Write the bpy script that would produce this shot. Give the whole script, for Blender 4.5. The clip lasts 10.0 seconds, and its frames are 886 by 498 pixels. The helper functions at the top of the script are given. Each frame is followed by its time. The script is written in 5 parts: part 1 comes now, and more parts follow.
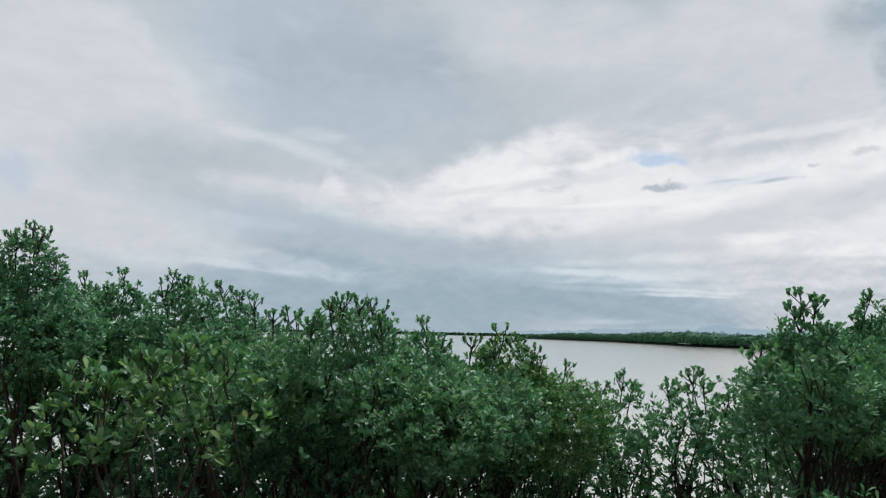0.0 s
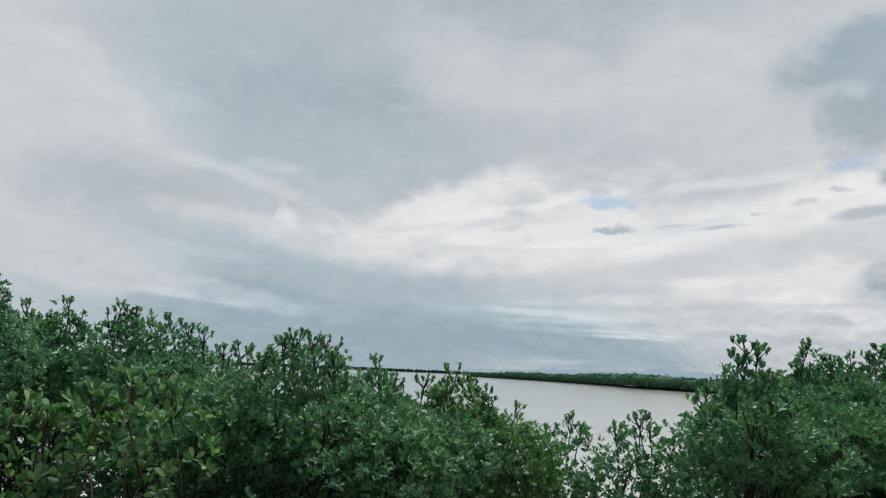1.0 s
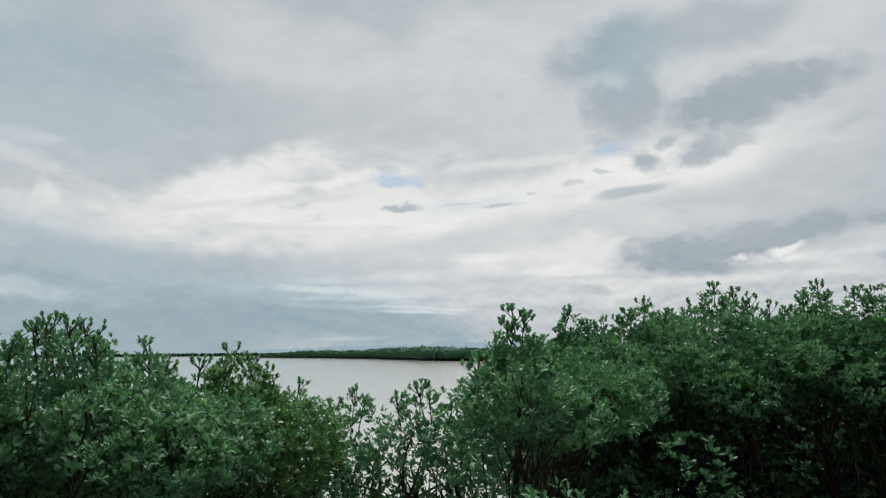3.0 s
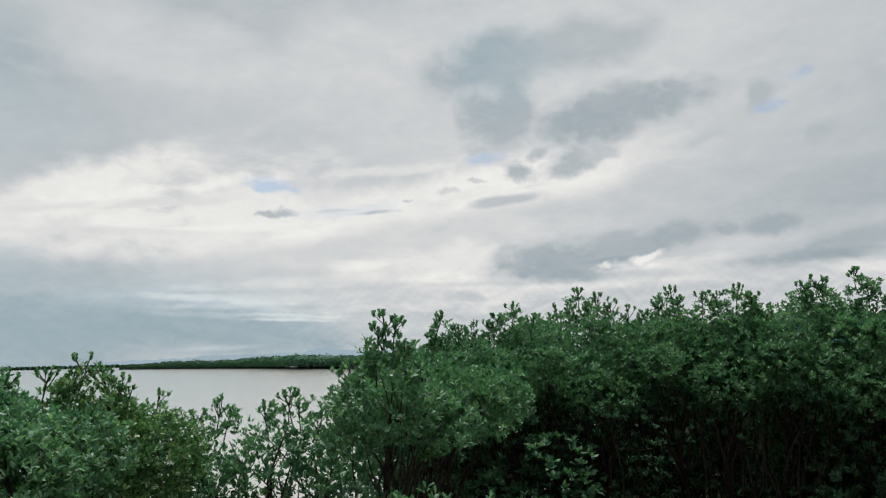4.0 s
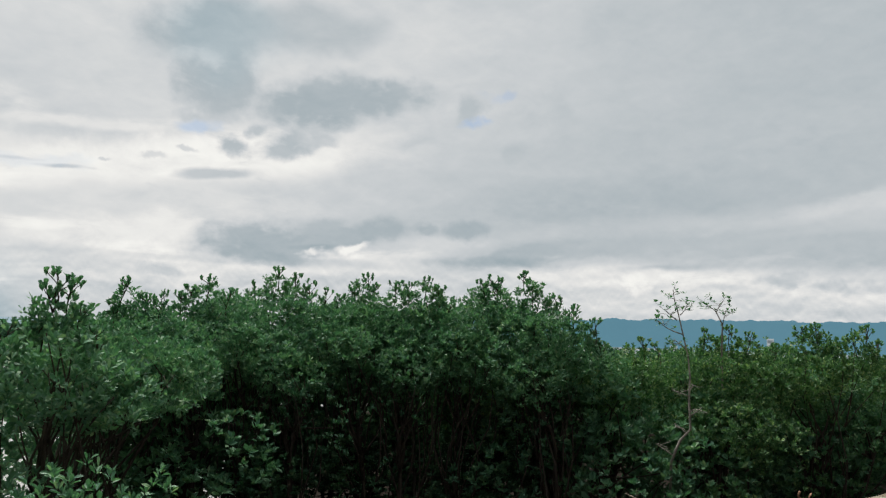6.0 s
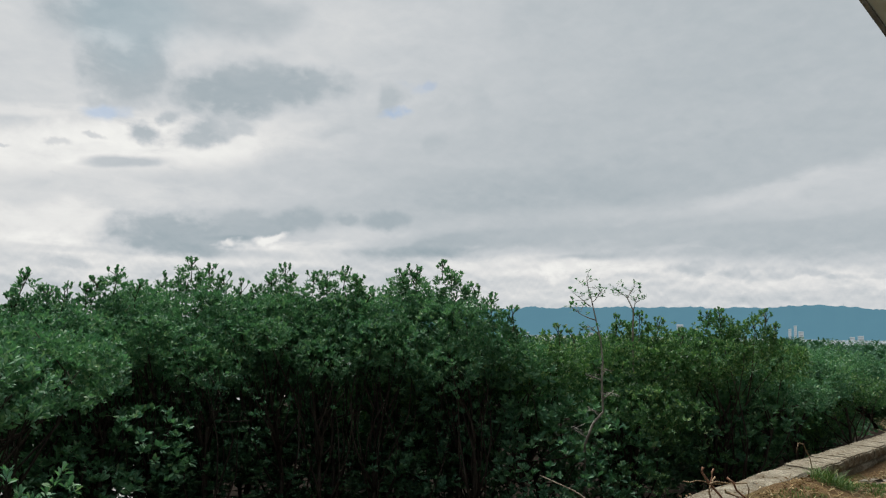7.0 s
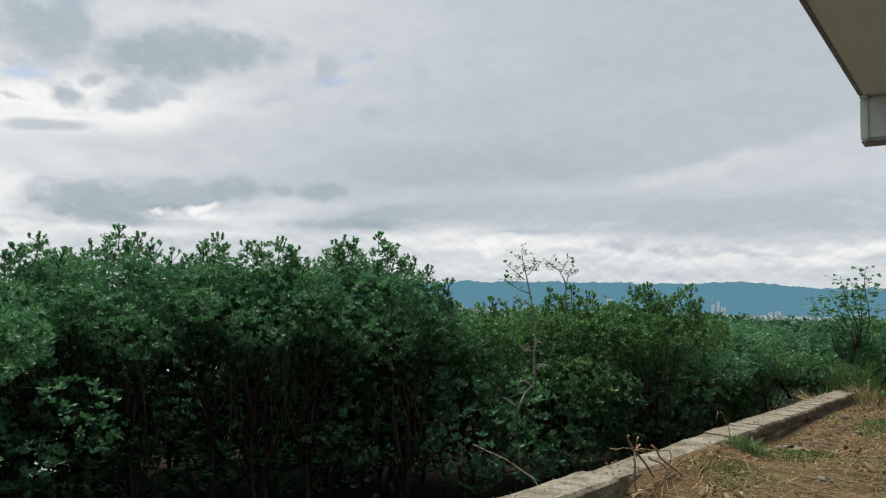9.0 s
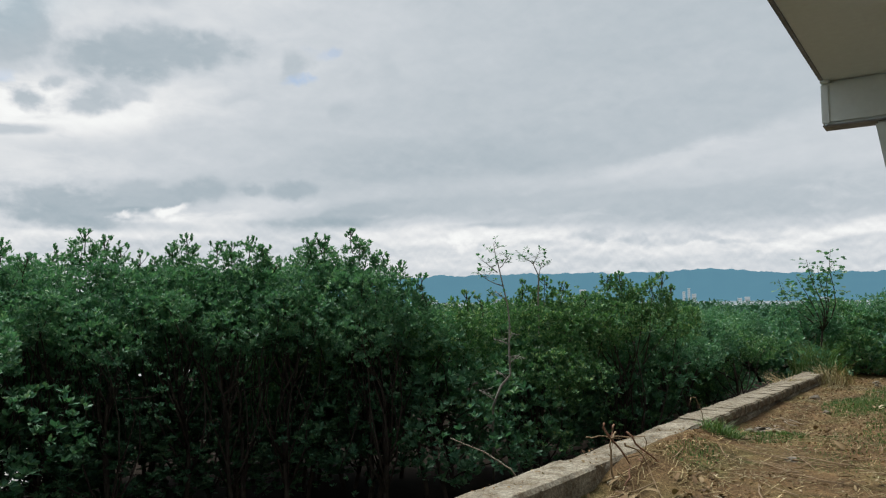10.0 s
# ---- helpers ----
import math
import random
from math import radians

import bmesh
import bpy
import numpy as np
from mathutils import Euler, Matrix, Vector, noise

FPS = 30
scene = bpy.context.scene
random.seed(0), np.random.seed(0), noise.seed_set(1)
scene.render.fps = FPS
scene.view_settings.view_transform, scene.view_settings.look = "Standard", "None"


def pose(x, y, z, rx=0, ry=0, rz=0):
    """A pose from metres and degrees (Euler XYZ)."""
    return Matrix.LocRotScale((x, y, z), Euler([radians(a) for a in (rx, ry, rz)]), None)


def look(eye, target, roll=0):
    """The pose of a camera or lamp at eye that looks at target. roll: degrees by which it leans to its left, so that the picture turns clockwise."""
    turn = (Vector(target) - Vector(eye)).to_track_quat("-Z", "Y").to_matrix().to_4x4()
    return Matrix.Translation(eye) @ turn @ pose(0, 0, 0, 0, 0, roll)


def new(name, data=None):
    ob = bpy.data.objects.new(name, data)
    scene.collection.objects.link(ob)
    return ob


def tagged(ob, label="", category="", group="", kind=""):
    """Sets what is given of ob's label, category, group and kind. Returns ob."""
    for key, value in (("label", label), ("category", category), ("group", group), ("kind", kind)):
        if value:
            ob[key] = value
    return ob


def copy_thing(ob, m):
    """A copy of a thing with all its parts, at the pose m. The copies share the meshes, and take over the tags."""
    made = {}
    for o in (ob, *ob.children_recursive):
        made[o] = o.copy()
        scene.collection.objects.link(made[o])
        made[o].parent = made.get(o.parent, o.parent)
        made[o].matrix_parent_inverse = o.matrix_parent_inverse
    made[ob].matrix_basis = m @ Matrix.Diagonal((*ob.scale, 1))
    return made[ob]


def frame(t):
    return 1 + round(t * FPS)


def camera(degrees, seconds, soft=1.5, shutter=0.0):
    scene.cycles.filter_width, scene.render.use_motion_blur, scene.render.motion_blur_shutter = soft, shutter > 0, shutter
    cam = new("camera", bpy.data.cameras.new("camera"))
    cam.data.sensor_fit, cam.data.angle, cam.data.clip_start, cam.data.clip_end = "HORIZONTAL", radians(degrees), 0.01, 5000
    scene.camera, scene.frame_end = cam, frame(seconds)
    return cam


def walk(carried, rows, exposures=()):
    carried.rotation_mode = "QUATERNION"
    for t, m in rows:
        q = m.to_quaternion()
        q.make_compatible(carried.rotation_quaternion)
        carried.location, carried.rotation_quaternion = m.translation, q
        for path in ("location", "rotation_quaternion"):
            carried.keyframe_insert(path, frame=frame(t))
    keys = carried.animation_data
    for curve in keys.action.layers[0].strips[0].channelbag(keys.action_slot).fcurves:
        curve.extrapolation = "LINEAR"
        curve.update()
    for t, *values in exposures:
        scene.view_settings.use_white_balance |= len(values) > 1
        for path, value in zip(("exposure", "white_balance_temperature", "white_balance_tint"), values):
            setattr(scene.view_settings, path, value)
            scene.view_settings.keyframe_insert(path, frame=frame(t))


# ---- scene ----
# camera and its way: someone stands under an eave and turns from the open water to the yard
LENS = 61.67
PATH = [  # seconds, x, y, z, yaw, pitch, roll
    (0.0, 0.000, 0.000, 1.600, 2.62, 6.38, 0.95),
    (0.2, -0.020, -0.014, 1.616, -0.80, 9.28, 2.22),
    (0.3, -0.030, -0.021, 1.625, 0.21, 12.68, 1.60),
    (0.4, -0.040, -0.028, 1.633, 4.59, 15.26, 1.63),
    (0.5, -0.049, -0.035, 1.641, 4.46, 15.05, 3.50),
    (0.6, -0.046, -0.038, 1.637, 2.17, 13.01, 3.22),
    (0.7, -0.042, -0.040, 1.632, 1.85, 11.59, 2.01),
    (0.8, -0.038, -0.042, 1.628, 1.63, 10.00, 1.65),
    (1.0, -0.031, -0.047, 1.619, -1.03, 9.27, 2.30),
    (1.2, -0.022, -0.050, 1.618, -2.87, 8.62, 1.31),
    (1.5, -0.008, -0.055, 1.615, -4.94, 8.78, 1.70),
    (2.0, 0.009, -0.064, 1.607, -10.48, 9.02, 1.47),
    (2.5, 0.021, -0.058, 1.600, -14.06, 7.94, 0.43),
    (4.0, 0.090, -0.059, 1.588, -26.94, 8.13, -1.59),
    (4.5, 0.096, -0.079, 1.565, -33.57, 7.18, -1.54),
    (5.0, 0.100, -0.095, 1.553, -39.30, 5.76, -2.68),
    (5.5, 0.085, -0.092, 1.535, -44.87, 6.60, 0.30),
    (7.0, 0.115, -0.123, 1.508, -55.58, 6.43, 0.95),
    (7.5, 0.107, -0.121, 1.502, -57.69, 6.76, 1.21),
    (8.0, 0.107, -0.110, 1.506, -59.14, 6.50, 2.15),
    (8.2, 0.116, -0.116, 1.507, -57.75, 5.94, 1.38),
    (8.5, 0.131, -0.122, 1.508, -59.37, 5.41, 1.08),
    (8.7, 0.122, -0.115, 1.503, -60.44, 5.32, 1.30),
    (9.0, 0.108, -0.120, 1.495, -60.56, 4.47, 1.37),
    (9.5, 0.125, -0.129, 1.482, -61.86, 4.60, -0.36),
    (10.0, 0.118, -0.122, 1.490, -62.67, 4.11, -0.42),
]
cam = camera(LENS, 10.0, soft=1.25)
walk(cam, [(t, pose(x, y, z) @ pose(0, 0, 0, 0, 0, yaw) @ pose(0, 0, 0, 90 + pitch) @ pose(0, 0, 0, 0, 0, roll))
           for t, x, y, z, yaw, pitch, roll in PATH],
     exposures=[(0.0, 0.06, 6400, 10), (0.5, -0.09, 6400, 9), (0.8, -0.04, 6450, 9), (2.5, 0.0, 6550, 8), (4.0, 0.02, 6700, 9), (5.0, 0.03, 6750, 9), (5.5, 0.12, 6750, 9), (7.0, 0.07, 6680, 9), (8.0, 0.05, 6620, 9), (9.0, 0.17, 6550, 9), (10.0, 0.18, 6520, 9)])

# ---------------------------------------------------------------- sky and light
SUN_AZ, SUN_EL = radians(28), radians(66)
world = bpy.data.worlds.new("overcast_sky")
scene.world = world
world.use_nodes = True
WT = world.node_tree
WT.nodes.clear()


def wnode(kind):
    return WT.nodes.new(kind)


def wmath(op, a, b=None, c=None, clamp=False):
    n = wnode("ShaderNodeMath")
    n.operation, n.use_clamp = op, clamp
    for socket, value in zip(n.inputs, (a, b, c)):
        if value is None:
            continue
        if isinstance(value, (int, float)):
            socket.default_value = value
        else:
            WT.links.new(value, socket)
    return n.outputs[0]


def wcombine(x, y, z=0.0):
    n = wnode("ShaderNodeCombineXYZ")
    for socket, value in zip(n.inputs, (x, y, z)):
        if isinstance(value, (int, float)):
            socket.default_value = value
        else:
            WT.links.new(value, socket)
    return n.outputs[0]


def wnoise(vector, scale, detail=5.0, rough=0.55, distort=0.0):
    n = wnode("ShaderNodeTexNoise")
    WT.links.new(vector, n.inputs["Vector"])
    n.inputs["Scale"].default_value, n.inputs["Detail"].default_value = scale, detail
    n.inputs["Roughness"].default_value, n.inputs["Distortion"].default_value = rough, distort
    return n


direction = wnode("ShaderNodeTexCoord").outputs["Generated"]
split = wnode("ShaderNodeSeparateXYZ")
WT.links.new(direction, split.inputs[0])
dx, dy, dz = split.outputs
# degrees round the horizon and above it
azimuth = wmath("MULTIPLY", wmath("ARCTAN2", dx, dy), 57.2958)
elevation = wmath("MULTIPLY", wmath("ARCSINE", dz), 57.2958)


def smooth(value, a, b, lo=0.0, hi=1.0):
    n = wnode("ShaderNodeMapRange")
    n.interpolation_type = "SMOOTHSTEP"
    WT.links.new(value, n.inputs[0])
    for socket, number in zip(n.inputs[1:5], (a, b, lo, hi)):
        socket.default_value = number
    return n.outputs[0]


def level_noise(wide, high, detail, rough, distort=0.0, lift=0.0):
    """Cloud noise drawn out level: its grain in degrees across and up."""
    up = wmath("ADD", elevation, lift) if lift else elevation
    return wnoise(wcombine(wmath("DIVIDE", azimuth, wide), wmath("DIVIDE", up, high)), 1.0, detail, rough, distort).outputs["Fac"]


# a broad noise for the veils, one for torn edges, one for the curled edges of small puffs
veil_noise = level_noise(11.0, 5.5, 5.0, 0.55, 0.5)
torn_noise = level_noise(4.2, 1.7, 7.0, 0.60, 0.4)
curl_noise = level_noise(1.6, 1.0, 5.0, 0.52, 0.2)


def edge_grain(source, amount):
    return wmath("MULTIPLY_ADD", wmath("SUBTRACT", source, 0.5), amount, 1.0)


EDGES = {"soft": (edge_grain(veil_noise, 1.6), 0.0, 0.66), "torn": (edge_grain(torn_noise, 2.4), 0.02, 0.80), "crisp": (edge_grain(curl_noise, 1.9), 0.04, 0.74), "streak": (edge_grain(torn_noise, 3.0), 0.02, 0.80)}


def ruffled(scale, detail, rough, wide, high):
    """The sky's degrees, shifted about by noise so that no outline runs smooth."""
    n = wnoise(direction, scale, detail, rough)
    parts = wnode("ShaderNodeSeparateColor")
    WT.links.new(n.outputs["Color"], parts.inputs[0])
    return wcombine(wmath("MULTIPLY_ADD", wmath("SUBTRACT", parts.outputs[0], 0.5), wide, azimuth),
                    wmath("MULTIPLY_ADD", wmath("SUBTRACT", parts.outputs[1], 0.5), high, elevation))


MAPS = {"soft": ruffled(6.0, 4.0, 0.5, 14.0, 6.0), "torn": ruffled(11.0, 7.0, 0.58, 11.0, 4.5), "crisp": ruffled(20.0, 5.0, 0.52, 4.6, 2.6), "streak": ruffled(9.0, 4.0, 0.5, 8.0, 0.9)}
# the tone of the cloud deck, and where it is torn open
cover = wmath("MULTIPLY_ADD", wmath("SUBTRACT", veil_noise, 0.5), 0.10, 0.785)
gap = blue_veil = 0.0


def patch(az, el, wide, high, turn, edge, firm):
    """A patch of the sky by its place and half-widths in degrees, with soft, torn or crisp edges."""
    m = wnode("ShaderNodeMapping")
    m.vector_type = "TEXTURE"
    WT.links.new(MAPS[edge], m.inputs["Vector"])
    m.inputs["Location"].default_value = (az, el, 0)
    m.inputs["Rotation"].default_value = (0, 0, radians(turn))
    m.inputs["Scale"].default_value = (wide * 1.45, high * 1.45, 1)
    g = wnode("ShaderNodeTexGradient")
    g.gradient_type = "SPHERICAL"
    WT.links.new(m.outputs[0], g.inputs[0])
    grain, a, b = EDGES[edge]
    return smooth(wmath("MULTIPLY", g.outputs["Fac"], grain), a, b, 0.0, firm)


def cloud(az, el, wide, high, turn, tone, edge, firm):
    """A cloud bank of one tone laid over those before it."""
    global cover
    cover = wmath("MULTIPLY_ADD", wmath("SUBTRACT", tone, cover), patch(az, el, wide, high, turn, edge, firm), cover)


def rain(az, el, wide, high, turn, firm):
    """A blue-grey rain veil under the deck."""
    global blue_veil
    blue_veil = wmath("MAXIMUM", blue_veil, patch(az, el, wide, high, turn, "soft", firm))


def blue_gap(az, el, wide, high, turn, firm):
    global gap
    gap = wmath("MAXIMUM", gap, patch(az, el, wide, high, turn, "crisp", firm))


cloud(-30.4, 17.5, 15.4, 10.21, 0, 0.815, "soft", 0.90)
cloud(13.2, 19.2, 22.1, 6.45, 6, 0.805, "soft", 0.90)
cloud(4.0, 16.7, 23.0, 3.67, 4, 0.765, "soft", 0.80)
cloud(-10.2, 20.5, 13.9, 6.28, -14, 0.695, "torn", 0.95)
cloud(-17.8, 23.2, 12.2, 2.91, 0, 0.745, "soft", 0.80)
cloud(-5.6, 15.2, 10.0, 4.28, -10, 0.745, "soft", 0.80)
cloud(-22.1, 12.1, 7.4, 2.91, -4, 0.735, "torn", 0.90)
cloud(-9.0, 10.2, 6.6, 3.23, 40, 0.760, "soft", 0.70)
cloud(-12.7, 14.5, 3.7, 0.62, -12, 0.800, "streak", 0.80)
cloud(7.3, 24.3, 10.6, 2.79, -12, 0.745, "soft", 0.80)
cloud(21.5, 22.0, 6.1, 5.67, 60, 0.805, "soft", 0.80)
cloud(14.5, 17.4, 13.5, 1.09, 14, 0.800, "soft", 0.60)
cloud(13.2, 15.8, 10.5, 1.52, 10, 0.775, "soft", 0.70)
cloud(24.3, 13.3, 8.7, 1.42, 8, 0.765, "streak", 0.80)
cloud(-3.4, 31.7, 25.2, 4.86, -8, 0.705, "soft", 0.90)
cloud(13.0, 10.8, 25.4, 3.98, 6, 0.885, "streak", 0.95)
cloud(29.9, 12.0, 15.4, 3.01, 10, 0.890, "torn", 0.90)
cloud(2.4, 12.9, 7.9, 1.64, 16, 0.905, "torn", 0.90)
cloud(-1.3, 10.1, 5.8, 2.08, 10, 0.880, "crisp", 0.80)
cloud(7.7, 10.5, 9.1, 1.05, 4, 0.915, "streak", 0.80)
cloud(14.8, 9.1, 7.0, 1.38, 6, 0.905, "torn", 0.80)
cloud(22.7, 10.3, 8.0, 0.84, 6, 0.920, "streak", 0.80)
cloud(37.5, 13.5, 9.6, 1.68, 14, 0.910, "streak", 0.90)
cloud(42.7, 14.7, 4.1, 0.96, 20, 0.925, "torn", 0.80)
cloud(19.8, 12.1, 9.9, 1.93, 6, 0.900, "torn", 0.70)
cloud(29.8, 13.4, 7.9, 1.13, 8, 0.925, "streak", 0.70)
cloud(12.3, 10.1, 6.8, 1.79, 4, 0.900, "torn", 0.80)
cloud(42.7, 14.5, 3.2, 0.63, 12, 0.930, "torn", 0.90)
cloud(0.7, 11.5, 3.3, 0.87, 28, 0.920, "crisp", 0.80)
cloud(-5.3, 9.9, 3.1, 0.81, 20, 0.870, "crisp", 0.70)
cloud(3.3, 11.2, 6.5, 0.37, 6, 0.820, "streak", 0.60)
cloud(6.8, 12.6, 6.1, 0.32, 10, 0.930, "streak", 0.60)
cloud(10.3, 9.7, 6.1, 0.38, 4, 0.930, "streak", 0.70)
cloud(4.2, 9.3, 7.1, 0.32, 2, 0.830, "streak", 0.60)
cloud(17.4, 9.7, 6.7, 0.27, 8, 0.940, "streak", 0.60)
cloud(29.1, 11.4, 4.8, 0.31, 12, 0.940, "streak", 0.60)
cloud(9.9, 12.1, 3.9, 0.38, 10, 0.860, "streak", 0.50)
cloud(22.1, 13.7, 5.9, 1.67, 6, 0.775, "torn", 0.90)
cloud(22.2, 14.0, 5.6, 0.98, 4, 0.775, "torn", 0.70)
cloud(27.5, 16.9, 7.0, 2.06, 8, 0.800, "soft", 0.80)
cloud(41.1, 10.5, 17.8, 2.22, 10, 0.775, "streak", 0.85)
cloud(55.4, 12.0, 15.3, 2.98, 10, 0.755, "torn", 0.85)
cloud(20.2, 8.2, 16.3, 0.98, 7, 0.785, "streak", 0.80)
cloud(18.3, 7.3, 18.1, 1.52, 8, 0.790, "soft", 0.80)
cloud(35.2, 10.3, 14.4, 1.23, 2, 0.785, "streak", 0.70)
cloud(-3.0, 2.9, 21.3, 3.55, 0, 0.690, "soft", 0.95)
cloud(-3.6, 2.9, 11.4, 4.62, -6, 0.680, "soft", 0.90)
cloud(9.3, 2.0, 11.3, 1.54, -6, 0.675, "streak", 0.90)
cloud(-9.8, 7.1, 14.3, 1.37, -9, 0.735, "streak", 0.90)
cloud(-7.4, 6.1, 11.5, 1.24, -6, 0.720, "streak", 0.80)
cloud(-14.8, 4.8, 8.3, 0.93, -6, 0.800, "streak", 0.70)
cloud(-19.8, 4.7, 6.5, 0.30, -4, 0.830, "streak", 0.70)
cloud(-29.6, 5.7, 7.9, 1.38, 0, 0.810, "soft", 0.80)
cloud(-13.3, 10.0, 6.8, 1.03, -10, 0.820, "streak", 0.70)
cloud(-11.2, 10.7, 0.8, 1.40, -30, 0.880, "crisp", 0.80)
cloud(-13.2, 10.5, 1.2, 0.37, -35, 0.870, "crisp", 0.70)
cloud(-14.5, 13.6, 6.3, 0.61, -14, 0.830, "streak", 0.70)
cloud(-15.3, 10.4, 4.9, 0.61, -6, 0.810, "streak", 0.70)
cloud(-21.1, 8.1, 7.5, 0.59, -4, 0.790, "streak", 0.70)
cloud(20.1, 6.3, 16.1, 2.90, 4, 0.830, "soft", 0.80)
cloud(25.5, 6.7, 5.3, 0.71, 4, 0.900, "streak", 0.70)
cloud(13.1, 6.4, 10.5, 0.52, 0, 0.790, "streak", 0.70)
cloud(12.2, 4.5, 8.4, 0.31, -2, 0.870, "streak", 0.80)
cloud(14.6, 3.0, 3.1, 0.15, -1, 0.880, "streak", 0.70)
cloud(20.0, 3.7, 5.9, 0.34, 0, 0.860, "streak", 0.70)
cloud(10.1, 0.9, 3.2, 0.21, 2, 0.800, "streak", 0.70)
cloud(8.5, 1.1, 1.4, 0.21, 0, 0.730, "streak", 0.70)
cloud(13.0, 4.7, 6.1, 0.27, 0, 0.900, "streak", 0.70)
cloud(19.1, 4.5, 6.0, 0.27, 2, 0.790, "streak", 0.60)
cloud(15.2, 3.3, 4.4, 0.16, -2, 0.880, "streak", 0.60)
cloud(8.7, 3.4, 4.9, 0.27, -2, 0.760, "streak", 0.60)
cloud(21.3, 6.2, 9.3, 0.49, 4, 0.830, "streak", 0.60)
cloud(26.0, 7.0, 5.9, 0.48, 2, 0.900, "streak", 0.70)
cloud(29.7, 5.9, 5.7, 0.47, -4, 0.900, "streak", 0.80)
cloud(20.0, 5.2, 10.9, 0.33, 2, 0.760, "streak", 0.50)
cloud(24.1, 6.3, 6.6, 1.11, -4, 0.880, "streak", 0.80)
cloud(27.9, 5.6, 5.4, 0.53, -6, 0.930, "streak", 0.80)
cloud(21.3, 7.0, 3.1, 0.41, 0, 0.930, "streak", 0.70)
cloud(29.5, 4.2, 3.2, 0.86, 0, 0.870, "crisp", 0.80)
cloud(28.3, 4.3, 1.8, 0.48, 0, 0.740, "crisp", 0.70)
cloud(14.5, 4.8, 6.7, 0.38, 2, 0.800, "streak", 0.60)
cloud(13.4, 5.8, 6.6, 0.38, 4, 0.860, "streak", 0.60)
cloud(10.3, 4.1, 5.0, 0.27, 2, 0.860, "streak", 0.50)
cloud(73.5, 17.3, 22.6, 7.54, 6, 0.700, "soft", 0.95)
cloud(67.5, 11.8, 19.1, 2.38, 7, 0.695, "streak", 0.95)
cloud(74.7, 12.7, 10.1, 1.98, 12, 0.690, "torn", 0.90)
cloud(80.8, 19.4, 16.3, 8.86, 0, 0.710, "soft", 0.70)
cloud(82.7, 16.7, 16.5, 7.20, 0, 0.730, "soft", 0.70)
cloud(61.7, 23.0, 4.9, 3.00, 20, 0.700, "torn", 0.60)
cloud(56.2, 22.5, 7.2, 3.09, 0, 0.785, "soft", 0.60)
cloud(36.4, 21.1, 21.2, 4.23, 0, 0.815, "soft", 0.85)
cloud(49.6, 19.2, 10.8, 4.60, 0, 0.810, "soft", 0.50)
cloud(49.3, 15.6, 11.0, 3.69, 0, 0.815, "soft", 0.60)
cloud(52.9, 13.4, 7.0, 0.47, -4, 0.830, "streak", 0.30)
cloud(59.5, 18.0, 12.8, 6.35, 10, 0.765, "soft", 0.70)
cloud(64.0, 15.9, 14.0, 1.76, 12, 0.720, "streak", 0.50)
cloud(56.4, 17.6, 4.9, 1.35, 30, 0.745, "torn", 0.50)
cloud(74.8, 22.3, 13.3, 1.23, 6, 0.735, "streak", 0.40)
cloud(83.8, 10.2, 10.9, 1.59, 12, 0.775, "streak", 0.95)
cloud(77.4, 9.6, 16.3, 0.68, 4, 0.765, "streak", 0.90)
cloud(79.7, 10.3, 8.0, 0.69, 12, 0.790, "streak", 0.90)
cloud(88.8, 11.0, 8.0, 1.84, 8, 0.775, "soft", 0.80)
cloud(75.4, 7.3, 21.5, 1.59, -2, 0.720, "streak", 0.90)
cloud(86.2, 7.4, 15.5, 1.59, 2, 0.715, "streak", 0.80)
cloud(80.8, 8.7, 7.6, 0.42, 4, 0.765, "streak", 0.60)
cloud(73.3, 3.9, 24.2, 1.61, -1, 0.815, "streak", 0.95)
cloud(62.8, 5.2, 4.9, 0.76, -3, 0.880, "streak", 0.90)
cloud(67.9, 4.8, 5.9, 0.80, -3, 0.875, "streak", 0.90)
cloud(77.3, 4.3, 6.5, 0.70, -2, 0.865, "streak", 0.90)
cloud(83.6, 4.3, 6.1, 0.66, 0, 0.865, "streak", 0.90)
cloud(90.4, 4.7, 5.1, 0.55, 8, 0.875, "streak", 0.90)
cloud(93.4, 4.8, 2.2, 0.40, 0, 0.900, "streak", 0.90)
cloud(74.6, 4.9, 2.0, 0.51, 0, 0.740, "crisp", 0.90)
cloud(78.1, 4.5, 1.4, 0.35, 0, 0.760, "crisp", 0.80)
cloud(80.4, 4.7, 1.5, 0.34, 0, 0.770, "crisp", 0.70)
cloud(83.6, 4.2, 1.1, 0.28, 0, 0.760, "crisp", 0.80)
cloud(86.7, 4.3, 0.9, 0.27, 0, 0.770, "crisp", 0.80)
cloud(70.3, 4.4, 1.6, 0.32, 0, 0.780, "crisp", 0.70)
cloud(81.5, 4.5, 1.3, 0.30, 0, 0.770, "crisp", 0.80)
cloud(79.2, 2.9, 16.3, 0.39, -1, 0.780, "streak", 0.70)
cloud(67.1, 2.8, 4.8, 0.38, 0, 0.860, "streak", 0.60)
cloud(64.5, 3.4, 4.9, 0.54, 0, 0.830, "streak", 0.60)
cloud(63.9, 5.2, 0.7, 0.54, 0, 0.930, "crisp", 0.80)
cloud(79.2, 3.7, 4.4, 0.39, 0, 0.850, "streak", 0.70)
cloud(86.4, 3.7, 4.1, 0.36, 0, 0.880, "streak", 0.70)
cloud(30.8, 9.8, 8.2, 1.17, 0, 0.850, "streak", 0.60)
cloud(29.6, 7.2, 8.0, 1.50, 0, 0.885, "torn", 0.90)
